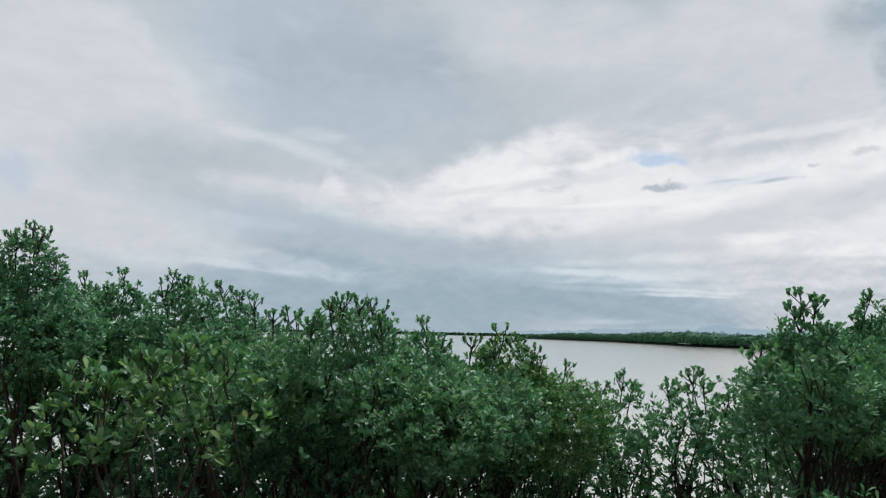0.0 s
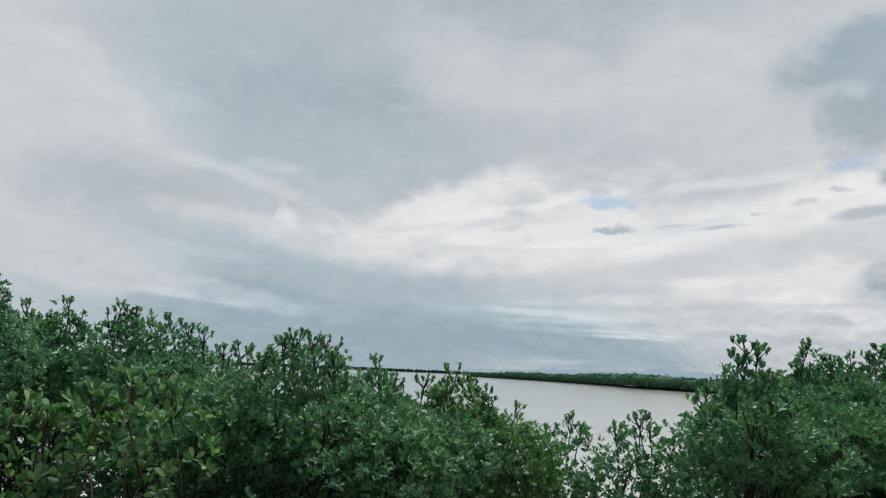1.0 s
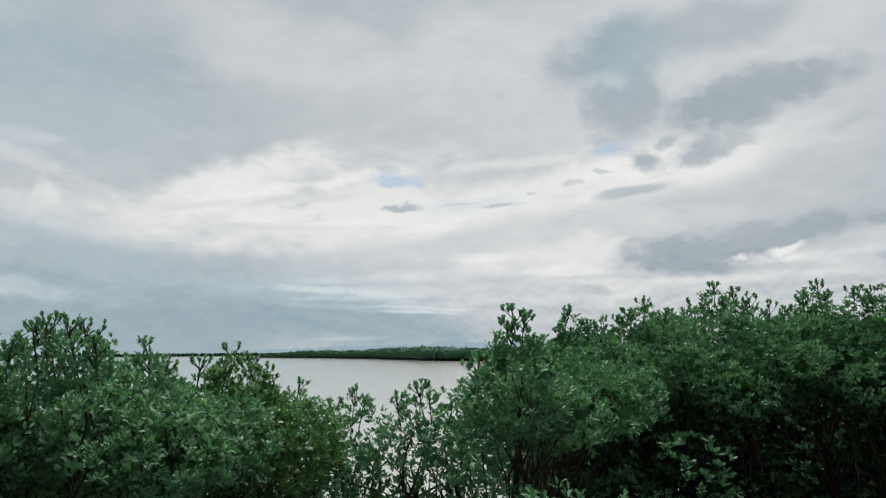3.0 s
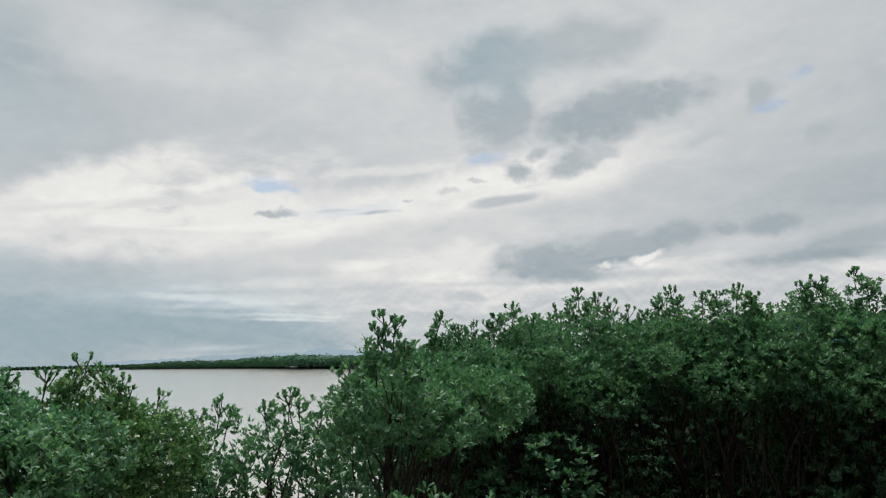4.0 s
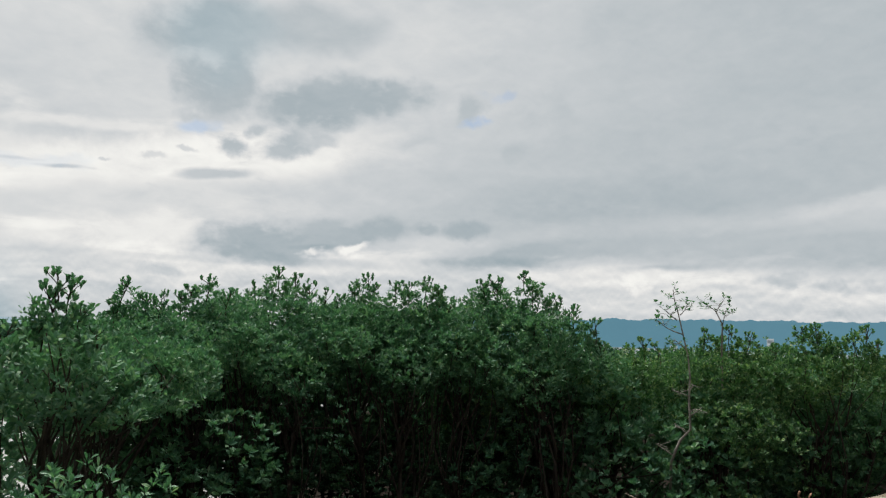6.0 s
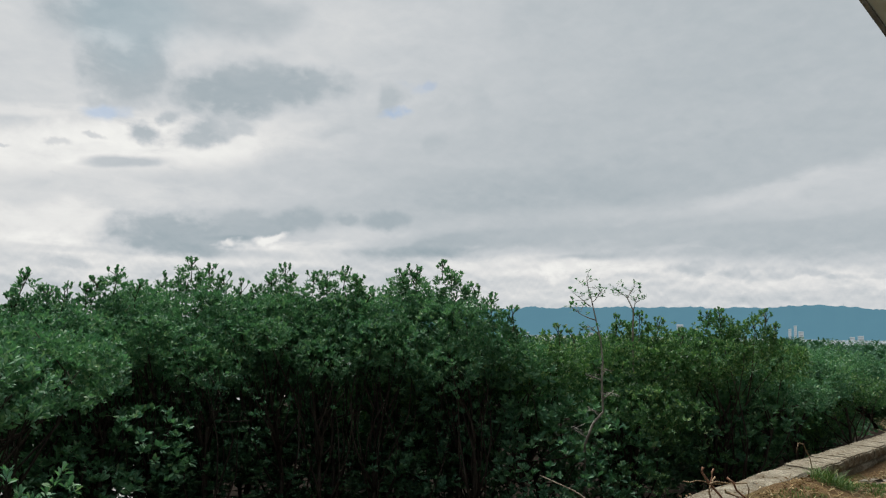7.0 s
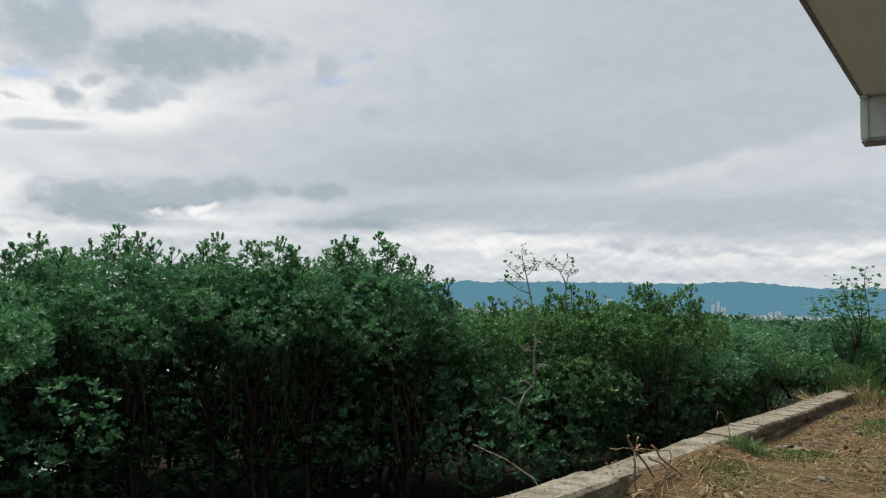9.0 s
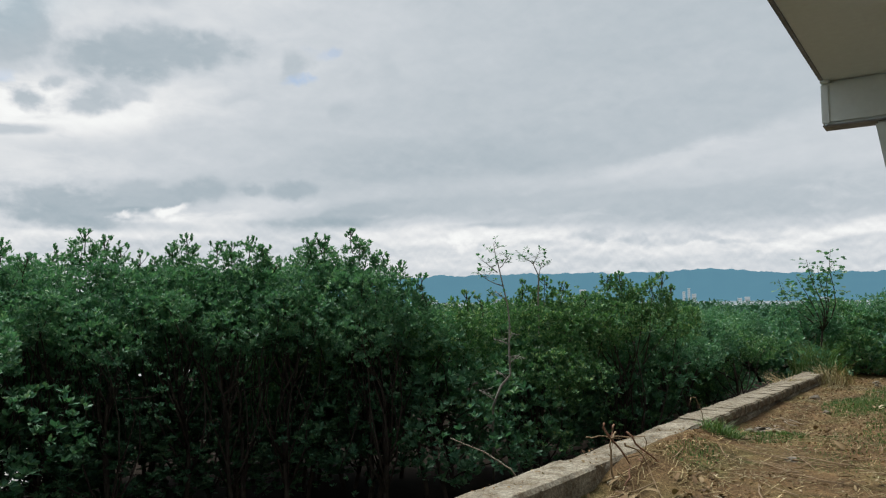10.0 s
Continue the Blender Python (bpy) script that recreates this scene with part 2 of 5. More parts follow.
cloud(28.6, 5.9, 4.1, 0.54, 0, 0.930, "streak", 0.70)
cloud(38.2, 5.2, 8.8, 0.88, 0, 0.860, "streak", 0.90)
cloud(47.1, 6.0, 6.5, 0.96, -2, 0.860, "streak", 0.80)
cloud(57.1, 5.4, 6.1, 0.49, -3, 0.880, "streak", 0.80)
cloud(29.7, 5.4, 6.0, 0.27, 0, 0.800, "streak", 0.60)
cloud(38.5, 5.7, 8.6, 0.40, -2, 0.770, "streak", 0.80)
cloud(49.6, 7.5, 3.3, 0.54, 0, 0.810, "streak", 0.60)
cloud(-25.7, 19.4, 8.2, 1.18, -40, 0.830, "streak", 0.60)
cloud(5.9, 22.5, 9.3, 2.53, -10, 0.820, "soft", 0.60)
cloud(-3.0, 17.8, 7.6, 1.34, 0, 0.735, "torn", 0.60)
cloud(6.8, 12.5, 9.3, 0.53, 16, 0.930, "streak", 0.50)
cloud(24.0, 14.4, 6.6, 0.43, 6, 0.900, "streak", 0.60)
cloud(67.1, 20.4, 6.4, 2.50, 20, 0.745, "torn", 0.50)
cloud(78.7, 16.1, 8.4, 1.42, 8, 0.740, "streak", 0.50)
cloud(31.5, 21.9, 5.4, 2.38, 8, 0.680, "torn", 0.95)
cloud(31.6, 18.5, 2.3, 2.33, 0, 0.690, "torn", 0.90)
cloud(37.2, 22.7, 5.5, 1.84, 10, 0.710, "soft", 0.80)
cloud(39.2, 17.2, 4.6, 1.92, 6, 0.675, "crisp", 0.95)
cloud(44.2, 18.2, 4.2, 1.37, 10, 0.685, "crisp", 0.95)
cloud(40.2, 18.6, 3.4, 1.59, 0, 0.680, "crisp", 0.80)
cloud(37.3, 14.1, 2.3, 1.08, 10, 0.700, "crisp", 0.90)
cloud(33.4, 13.7, 1.3, 0.75, 0, 0.690, "crisp", 0.90)
cloud(34.5, 15.1, 0.7, 0.48, 0, 0.730, "crisp", 0.90)
cloud(30.3, 15.7, 1.5, 0.42, 0, 0.740, "crisp", 0.80)
cloud(40.0, 14.8, 1.7, 0.65, 8, 0.740, "crisp", 0.80)
cloud(32.0, 11.8, 2.8, 0.43, 6, 0.730, "streak", 0.90)
cloud(27.2, 12.3, 1.0, 0.26, 10, 0.800, "crisp", 0.80)
cloud(30.1, 13.3, 0.8, 0.27, 0, 0.780, "crisp", 0.80)
cloud(50.9, 17.8, 1.3, 1.03, 0, 0.715, "crisp", 0.90)
cloud(54.7, 14.7, 1.2, 0.72, 0, 0.730, "crisp", 0.80)
cloud(46.7, 15.1, 1.4, 0.48, 10, 0.760, "crisp", 0.80)
cloud(57.4, 16.6, 2.0, 1.73, 0, 0.735, "torn", 0.70)
cloud(14.3, 10.9, 1.2, 0.27, 8, 0.720, "crisp", 0.90)
cloud(21.6, 11.1, 1.1, 0.16, 4, 0.740, "streak", 0.90)
cloud(13.2, 14.0, 1.3, 0.55, 0, 0.770, "crisp", 0.80)
cloud(19.0, 11.2, 1.3, 0.15, 4, 0.780, "streak", 0.80)
cloud(24.2, 11.8, 0.5, 0.16, 0, 0.780, "crisp", 0.80)
cloud(41.8, 6.2, 3.3, 0.33, 3, 0.920, "streak", 0.90)
cloud(36.5, 7.0, 6.4, 1.54, 4, 0.675, "crisp", 0.95)
cloud(35.2, 6.2, 3.9, 0.77, -3, 0.660, "crisp", 0.80)
cloud(43.6, 8.0, 3.4, 1.31, 6, 0.675, "crisp", 0.95)
cloud(40.5, 7.7, 3.3, 1.10, 4, 0.700, "crisp", 0.80)
cloud(40.5, 6.8, 1.6, 0.21, 2, 0.640, "streak", 0.80)
cloud(42.5, 6.8, 1.6, 0.37, 4, 0.930, "crisp", 0.90)
cloud(39.1, 6.6, 0.8, 0.20, 0, 0.920, "crisp", 0.80)
cloud(47.8, 8.5, 1.1, 0.49, 0, 0.680, "crisp", 0.90)
cloud(51.1, 8.6, 1.8, 0.74, 4, 0.675, "crisp", 0.95)
cloud(55.0, 6.5, 6.6, 1.11, 6, 0.680, "streak", 0.95)
cloud(53.4, 6.2, 4.1, 0.46, 2, 0.650, "streak", 0.80)
cloud(57.1, 7.1, 3.6, 0.51, 6, 0.700, "streak", 0.70)
cloud(62.5, 7.3, 3.4, 0.68, 6, 0.710, "crisp", 0.80)
cloud(61.9, 7.4, 3.3, 0.66, 0, 0.710, "crisp", 0.80)
cloud(66.7, 5.8, 4.2, 0.32, 4, 0.700, "streak", 0.70)
cloud(65.3, 5.2, 6.1, 0.56, 2, 0.900, "streak", 0.80)
cloud(64.4, 4.9, 0.9, 0.85, 0, 0.940, "crisp", 0.70)
cloud(60.5, 4.9, 4.0, 0.50, 0, 0.840, "streak", 0.70)
blue_gap(13.8, 12.9, 2.0, 0.57, -6, 0.90)
blue_gap(14.1, 13.2, 1.9, 0.52, -6, 0.50)
blue_gap(30.8, 15.0, 1.4, 0.52, 6, 0.70)
blue_gap(51.6, 16.7, 1.4, 0.39, 0, 0.80)
blue_gap(53.8, 19.0, 1.1, 0.44, 0, 0.50)
blue_gap(19.0, 11.3, 3.9, 0.44, 2, 0.18)
blue_gap(-33.6, 10.1, 2.2, 1.22, 0, 0.45)
blue_gap(20.2, 11.4, 3.1, 0.44, 6, 0.22)
blue_gap(53.2, 18.8, 1.1, 0.52, 0, 0.30)
rain(-4.9, 2.5, 22.0, 3.67, 0, 0.48)
rain(2.5, 2.6, 17.3, 3.14, -6, 0.55)
rain(-12.9, 20.1, 12.0, 5.76, -14, 0.35)
rain(-8.9, 6.9, 12.6, 2.09, -8, 0.40)
rain(31.5, 21.7, 5.8, 3.14, 0, 0.35)

# low clouds heap up: lit tops over shaded bases
heap = level_noise(1.9, 1.35, 6.0, 0.55, 0.2)
heap_above = level_noise(1.9, 1.35, 6.0, 0.55, 0.2, 0.30)
relief = wmath("SUBTRACT", heap, heap_above)
low_down = wmath("MULTIPLY", smooth(elevation, 3.6, 7.5, 1.0, 0.10), smooth(azimuth, 4.0, 34.0, 0.30, 1.0))
cover = wmath("MULTIPLY_ADD", relief, wmath("MULTIPLY", low_down, 0.26), cover)
cover = wmath("MULTIPLY_ADD", wmath("SUBTRACT", torn_noise, 0.5), smooth(azimuth, 45.0, 70.0, 0.075, 0.03), cover)
cover = wmath("MULTIPLY_ADD", wmath("SUBTRACT", curl_noise, 0.5), smooth(elevation, 5.0, 20.0, 0.045, 0.03), cover)

ramp = wnode("ShaderNodeValToRGB")
WT.links.new(cover, ramp.inputs[0])
stops = ramp.color_ramp.elements
stops[0].position, stops[0].color = 0.60, (0.245, 0.322, 0.372, 1)
stops[1].position, stops[1].color = 0.95, (0.885, 0.892, 0.882, 1)
for at, colour in ((0.69, (0.374, 0.432, 0.478, 1)), (0.782, (0.542, 0.576, 0.614, 1)), (0.863, (0.704, 0.715, 0.730, 1))):
    stops.new(at).color = colour
clear = wnode("ShaderNodeTexSky")
clear.sky_type, clear.sun_disc, clear.sun_elevation, clear.sun_rotation = "NISHITA", False, SUN_EL, SUN_AZ
clear_scaled = wnode("ShaderNodeVectorMath")
clear_scaled.operation = "SCALE"
WT.links.new(clear.outputs[0], clear_scaled.inputs[0])
clear_scaled.inputs["Scale"].default_value = 0.11
mixed = wnode("ShaderNodeMix")
mixed.data_type = "RGBA"
WT.links.new(wmath("MULTIPLY", gap, 0.75), mixed.inputs["Factor"])
tinted = wnode("ShaderNodeMix")
tinted.data_type, tinted.blend_type = "RGBA", "MULTIPLY"
tinted.inputs[7].default_value = (0.84, 1.0, 1.05, 1)
WT.links.new(blue_veil, tinted.inputs["Factor"])
WT.links.new(ramp.outputs[0], tinted.inputs[6])
WT.links.new(tinted.outputs[2], mixed.inputs[6])
WT.links.new(clear_scaled.outputs[0], mixed.inputs[7])
# an overcast sky is brightest overhead, and dimmer on the side away from the veiled sun
overhead = wnode("ShaderNodeMapRange")
overhead.interpolation_type = "SMOOTHSTEP"
WT.links.new(elevation, overhead.inputs[0])
for socket, value in zip(overhead.inputs[1:5], (30.0, 75.0, 1.0, 3.6)):
    socket.default_value = value
sunward = wmath("ADD", wmath("MULTIPLY", dx, math.sin(radians(30))), wmath("MULTIPLY", dy, math.cos(radians(30))))
away = wnode("ShaderNodeMapRange")
away.interpolation_type = "SMOOTHSTEP"
WT.links.new(sunward, away.inputs[0])
for socket, value in zip(away.inputs[1:5], (-0.55, 0.45, 0.17, 1.0)):
    socket.default_value = value
back = wnode("ShaderNodeBackground")
WT.links.new(mixed.outputs[2], back.inputs[0])
WT.links.new(wmath("MULTIPLY", overhead.outputs[0], away.outputs[0]), back.inputs[1])
WT.links.new(back.outputs[0], wnode("ShaderNodeOutputWorld").inputs[0])

sun = new("sun", bpy.data.lights.new("sun", "SUN"))
sun.data.energy, sun.data.angle, sun.data.color = 3.3, radians(30), (1.0, 0.97, 0.92)
sun.matrix_world = look((26 * math.sin(SUN_AZ), 26 * math.cos(SUN_AZ), 58.4), (0, 0, 0))


# ---------------------------------------------------------------- materials
def material(name, rough=0.8, spec=0.3):
    m = bpy.data.materials.new(name)
    m.use_nodes = True
    b = m.node_tree.nodes["Principled BSDF"]
    b.inputs["Roughness"].default_value = rough
    b.inputs["Specular IOR Level"].default_value = spec
    return m, m.node_tree, b


def noise_node(nt, scale, detail=5.0, rough=0.6, coords="Object"):
    c = nt.nodes.new("ShaderNodeTexCoord")
    n = nt.nodes.new("ShaderNodeTexNoise")
    nt.links.new(c.outputs[coords], n.inputs["Vector"])
    n.inputs["Scale"].default_value, n.inputs["Detail"].default_value = scale, detail
    n.inputs["Roughness"].default_value = rough
    return n


def ramp_node(nt, source, stops):
    r = nt.nodes.new("ShaderNodeValToRGB")
    nt.links.new(source, r.inputs[0])
    e = r.color_ramp.elements
    e[0].position, e[0].color = stops[0][0], (*stops[0][1], 1)
    e[1].position, e[1].color = stops[-1][0], (*stops[-1][1], 1)
    for at, colour in stops[1:-1]:
        e.new(at).color = (*colour, 1)
    return r.outputs[0]


def mix_node(nt, factor, a, b, blend="MIX"):
    m = nt.nodes.new("ShaderNodeMix")
    m.data_type, m.blend_type = "RGBA", blend
    for socket, value in ((m.inputs[0], factor), (m.inputs[6], a), (m.inputs[7], b)):
        if isinstance(value, (int, float)):
            socket.default_value = value
        elif isinstance(value, tuple):
            socket.default_value = (*value, 1)
        else:
            nt.links.new(value, socket)
    return m.outputs[2]


def bump_node(nt, b, source, strength, distance):
    n = nt.nodes.new("ShaderNodeBump")
    n.inputs["Strength"].default_value, n.inputs["Distance"].default_value = strength, distance
    nt.links.new(source, n.inputs["Height"])
    nt.links.new(n.outputs[0], b.inputs["Normal"])


def mottled(name, stops, scale, fine_scale, rough=0.85, spec=0.25, bump=0.4, distance=0.02, coords="Object", grain_range=(0.62, 1.25)):
    """A surface that varies at two scales, with fine relief."""
    m, nt, b = material(name, rough, spec)
    broad, small = noise_node(nt, scale, 4, 0.6, coords), noise_node(nt, fine_scale, 6, 0.65, coords)
    base = ramp_node(nt, broad.outputs["Fac"], stops)
    grain = ramp_node(nt, small.outputs["Fac"], ((0.25, (grain_range[0],) * 3), (0.75, (grain_range[1],) * 3)))
    nt.links.new(mix_node(nt, 1.0, base, grain, "MULTIPLY"), b.inputs["Base Color"])
    bump_node(nt, b, small.outputs["Fac"], bump, distance)
    return m


def leaf_material(name, dark, mid, light, pale, gloss=0.38, through_light=0.22):
    m, nt, b = material(name, gloss, 0.28)
    geo, info = nt.nodes.new("ShaderNodeNewGeometry"), nt.nodes.new("ShaderNodeObjectInfo")
    add = nt.nodes.new("ShaderNodeMath")
    add.operation = "ADD"
    nt.links.new(geo.outputs["Random Per Island"], add.inputs[0])
    nt.links.new(info.outputs["Random"], add.inputs[1])
    wrap = nt.nodes.new("ShaderNodeMath")
    wrap.operation = "FRACT"
    nt.links.new(add.outputs[0], wrap.inputs[0])
    single = ramp_node(nt, wrap.outputs[0], ((0.0, dark), (0.45, mid), (0.85, light), (1.0, pale)))
    patches = noise_node(nt, 1.3, 3, 0.5)
    tone = ramp_node(nt, patches.outputs["Fac"], ((0.3, (0.72, 0.80, 0.80)), (0.7, (1.2, 1.15, 0.95))))
    colour = mix_node(nt, 1.0, single, tone, "MULTIPLY")
    nt.links.new(colour, b.inputs["Base Color"])
    t = nt.nodes.new("ShaderNodeBsdfTranslucent")
    nt.links.new(mix_node(nt, 1.0, colour, (1.2, 1.5, 0.85), "MULTIPLY"), t.inputs[0])
    s = nt.nodes.new("ShaderNodeMixShader")
    s.inputs[0].default_value = through_light
    nt.links.new(b.outputs[0], s.inputs[1])
    nt.links.new(t.outputs[0], s.inputs[2])
    nt.links.new(s.outputs[0], nt.nodes["Material Output"].inputs[0])
    return m


LEAF = leaf_material("mangrove_leaf", (0.062, 0.158, 0.108), (0.092, 0.215, 0.142), (0.135, 0.272, 0.170), (0.23, 0.34, 0.23), 0.44, 0.25)
LEAF_BRIGHT = leaf_material("young_mangrove_leaf", (0.046, 0.112, 0.058), (0.078, 0.176, 0.088), (0.132, 0.255, 0.118), (0.30, 0.38, 0.20), 0.46, 0.26)
LEAF_DRY = leaf_material("dry_leaf", (0.08, 0.045, 0.022), (0.17, 0.10, 0.05), (0.30, 0.21, 0.12), (0.50, 0.41, 0.30), 0.8, 0.05)
LEAF_FAR = leaf_material("far_foliage", (0.034, 0.096, 0.066), (0.046, 0.120, 0.080), (0.060, 0.145, 0.094), (0.075, 0.160, 0.10), 0.9, 0.15)
GRASS = leaf_material("grass_blade", (0.050, 0.098, 0.034), (0.078, 0.142, 0.050), (0.118, 0.185, 0.070), (0.24, 0.23, 0.12), 0.7, 0.2)
STRAW = leaf_material("dry_grass", (0.16, 0.115, 0.06), (0.27, 0.21, 0.12), (0.42, 0.34, 0.21), (0.50, 0.44, 0.30), 0.8, 0.1)
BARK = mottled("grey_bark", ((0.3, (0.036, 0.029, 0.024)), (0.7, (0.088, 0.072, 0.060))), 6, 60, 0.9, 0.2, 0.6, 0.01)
BARE_BARK = mottled("grey_bare_bark", ((0.3, (0.20, 0.185, 0.165)), (0.7, (0.40, 0.375, 0.34))), 6, 60, 0.9, 0.2, 0.5, 0.005)
BLEACHED = mottled("bleached_wood", ((0.3, (0.32, 0.27, 0.21)), (0.7, (0.54, 0.47, 0.38))), 5, 50, 0.85, 0.2, 0.4, 0.004)
TWIG = mottled("dry_stick_wood", ((0.3, (0.20, 0.135, 0.075)), (0.7, (0.38, 0.285, 0.185))), 5, 50, 0.85, 0.2, 0.4, 0.004)
DEAD_FROND = mottled("reddish_dead_stem", ((0.3, (0.16, 0.08, 0.05)), (0.7, (0.30, 0.17, 0.11))), 5, 50, 0.8, 0.25, 0.4, 0.004)
# dark mud, taken nearer black to include the shade under the trees
MUD = mottled("shaded_dark_mud", ((0.3, (0.012, 0.009, 0.007)), (0.7, (0.026, 0.020, 0.015))), 0.9, 14, 0.97, 0.04, 0.5, 0.03)


def wall_material():
    """Old concrete: grey, stained dark, with brown soil trodden into it."""
    m, nt, b = material("weathered_concrete", 0.92, 0.15)
    broad, mid, small = noise_node(nt, 2.6, 5, 0.65), noise_node(nt, 7.0, 6, 0.7), noise_node(nt, 42, 6, 0.7)
    grey = ramp_node(nt, broad.outputs["Fac"], ((0.30, (0.13, 0.115, 0.090)), (0.5, (0.29, 0.265, 0.210)), (0.72, (0.45, 0.42, 0.345))))
    dirty = mix_node(nt, ramp_node(nt, mid.outputs["Fac"], ((0.42, (0, 0, 0)), (0.64, (0.8, 0.8, 0.8)))), grey, (0.135, 0.098, 0.058))
    grain = ramp_node(nt, small.outputs["Fac"], ((0.3, (0.40, 0.39, 0.37)), (0.7, (1.38, 1.38, 1.36))))
    nt.links.new(mix_node(nt, 1.0, dirty, grain, "MULTIPLY"), b.inputs["Base Color"])
    bump_node(nt, b, small.outputs["Fac"], 0.9, 0.02)
    return m


CONCRETE = wall_material()
RUBBLE = mottled("broken_concrete", ((0.3, (0.10, 0.085, 0.065)), (0.7, (0.30, 0.27, 0.22))), 4, 40, 0.9, 0.2, 0.7, 0.01)
PAINTED = mottled("painted_plaster", ((0.25, (0.56, 0.62, 0.61)), (0.75, (0.66, 0.71, 0.70))), 0.7, 30, 0.75, 0.3, 0.12, 0.002, grain_range=(0.93, 1.05))
# damp stain at the slab's edge, and painted shade under the beam
STAINED_SHADED = mottled("stained_shaded_plaster", ((0.3, (0.14, 0.15, 0.17)), (0.7, (0.34, 0.35, 0.37))), 2.5, 30, 0.8, 0.2, 0.2, 0.002)
GLASS_DARK = mottled("far_window", ((0.3, (0.38, 0.46, 0.52)), (0.7, (0.44, 0.51, 0.57))), 0.05, 0.4, 0.4, 0.5, 0.0, 0.01)
# shade beneath the islet's trees, painted as a near-black shore strip
SHORE_DARK = mottled("shaded_mangrove_shore", ((0.3, (0.010, 0.018, 0.014)), (0.7, (0.020, 0.034, 0.024))), 0.1, 1.5, 0.9, 0.1, 0.3, 0.1)


THICKET = mottled("far_thicket", ((0.3, (0.030, 0.078, 0.052)), (0.7, (0.058, 0.125, 0.078))), 0.35, 2.2, 0.95, 0.05, 0.8, 0.4)


def soil_material():
    m, nt, b = material("litter_strewn_soil", 0.95, 0.1)
    broad, mid, small = noise_node(nt, 0.9, 5), noise_node(nt, 3.5, 6, 0.65), noise_node(nt, 38, 5, 0.7)
    base = ramp_node(nt, broad.outputs["Fac"], ((0.30, (0.092, 0.064, 0.036)), (0.46, (0.150, 0.104, 0.058)), (0.56, (0.128, 0.104, 0.052)), (0.68, (0.082, 0.098, 0.040))))
    patchy = ramp_node(nt, mid.outputs["Fac"], ((0.35, (0.55, 0.52, 0.50)), (0.65, (1.25, 1.2, 1.15))))
    grain = ramp_node(nt, small.outputs["Fac"], ((0.3, (0.42, 0.40, 0.38)), (0.7, (1.6, 1.55, 1.45))))
    c = mix_node(nt, 1.0, mix_node(nt, 1.0, base, patchy, "MULTIPLY"), grain, "MULTIPLY")
    nt.links.new(c, b.inputs["Base Color"])
    bump_node(nt, b, small.outputs["Fac"], 0.9, 0.03)
    return m


def water_material():
    m, nt, b = material("estuary_water", 0.12, 0.5)
    tint = noise_node(nt, 0.012, 3)
    nt.links.new(ramp_node(nt, tint.outputs["Fac"], ((0.3, (0.30, 0.30, 0.28)), (0.7, (0.37, 0.365, 0.34)))), b.inputs["Base Color"])
    b.inputs["IOR"].default_value = 1.33
    wave = noise_node(nt, 1.6, 5, 0.6)
    bump_node(nt, b, wave.outputs["Fac"], 0.35, 0.06)
    return m


def haze_material(name, hill, air, amount):
    """Far forested hills and city: the blue haze before them is a mixed-in glow."""
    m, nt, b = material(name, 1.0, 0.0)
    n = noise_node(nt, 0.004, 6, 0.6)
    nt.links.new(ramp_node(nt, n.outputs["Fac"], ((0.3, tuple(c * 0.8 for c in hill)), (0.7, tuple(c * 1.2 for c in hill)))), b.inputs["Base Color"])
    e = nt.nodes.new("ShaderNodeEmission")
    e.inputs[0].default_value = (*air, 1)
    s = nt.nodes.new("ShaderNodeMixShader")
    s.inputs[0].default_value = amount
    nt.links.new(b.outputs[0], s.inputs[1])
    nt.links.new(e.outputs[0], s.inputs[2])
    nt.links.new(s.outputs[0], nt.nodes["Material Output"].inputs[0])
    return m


SOIL, WATER = soil_material(), water_material()
# the second colour is painted haze, emitted by the hills, buildings and mast
HILLS_NEAR = haze_material("hazed_blue_hills", (0.05, 0.10, 0.09), (0.100, 0.235, 0.328), 0.85)
BUILDING = haze_material("hazed_far_building", (0.75, 0.76, 0.77), (0.42, 0.50, 0.56), 0.55)
HILLS_FAR = haze_material("hazed_far_hills", (0.1, 0.13, 0.14), (0.33, 0.44, 0.52), 0.92)


# ---------------------------------------------------------------- mesh helpers
def mesh_object(name, verts, faces, mat, parent=None, label="", smooth=False):
    me = bpy.data.meshes.new(name)
    me.from_pydata(np.asarray(verts).tolist() if not isinstance(verts, list) else verts, [], faces if isinstance(faces, list) else faces.tolist())
    me.materials.append(mat)
    if smooth:
        me.polygons.foreach_set("use_smooth", [True] * len(me.polygons))
    ob = new(name, me)
    if parent:
        ob.parent = parent
    if label:
        ob["label"] = label
    return ob


def part(name, bm, mat, parent=None, label=""):
    me = bpy.data.meshes.new(name)
    bm.to_mesh(me)
    bm.free()
    me.materials.append(mat)
    ob = new(name, me)
    if parent:
        ob.parent = parent
    if label:
        ob["label"] = label
    return ob


def thing(name, label, category, group="", at=(0, 0, 0)):
    ob = new(name)
    ob.location = at
    return tagged(ob, label, category, group)


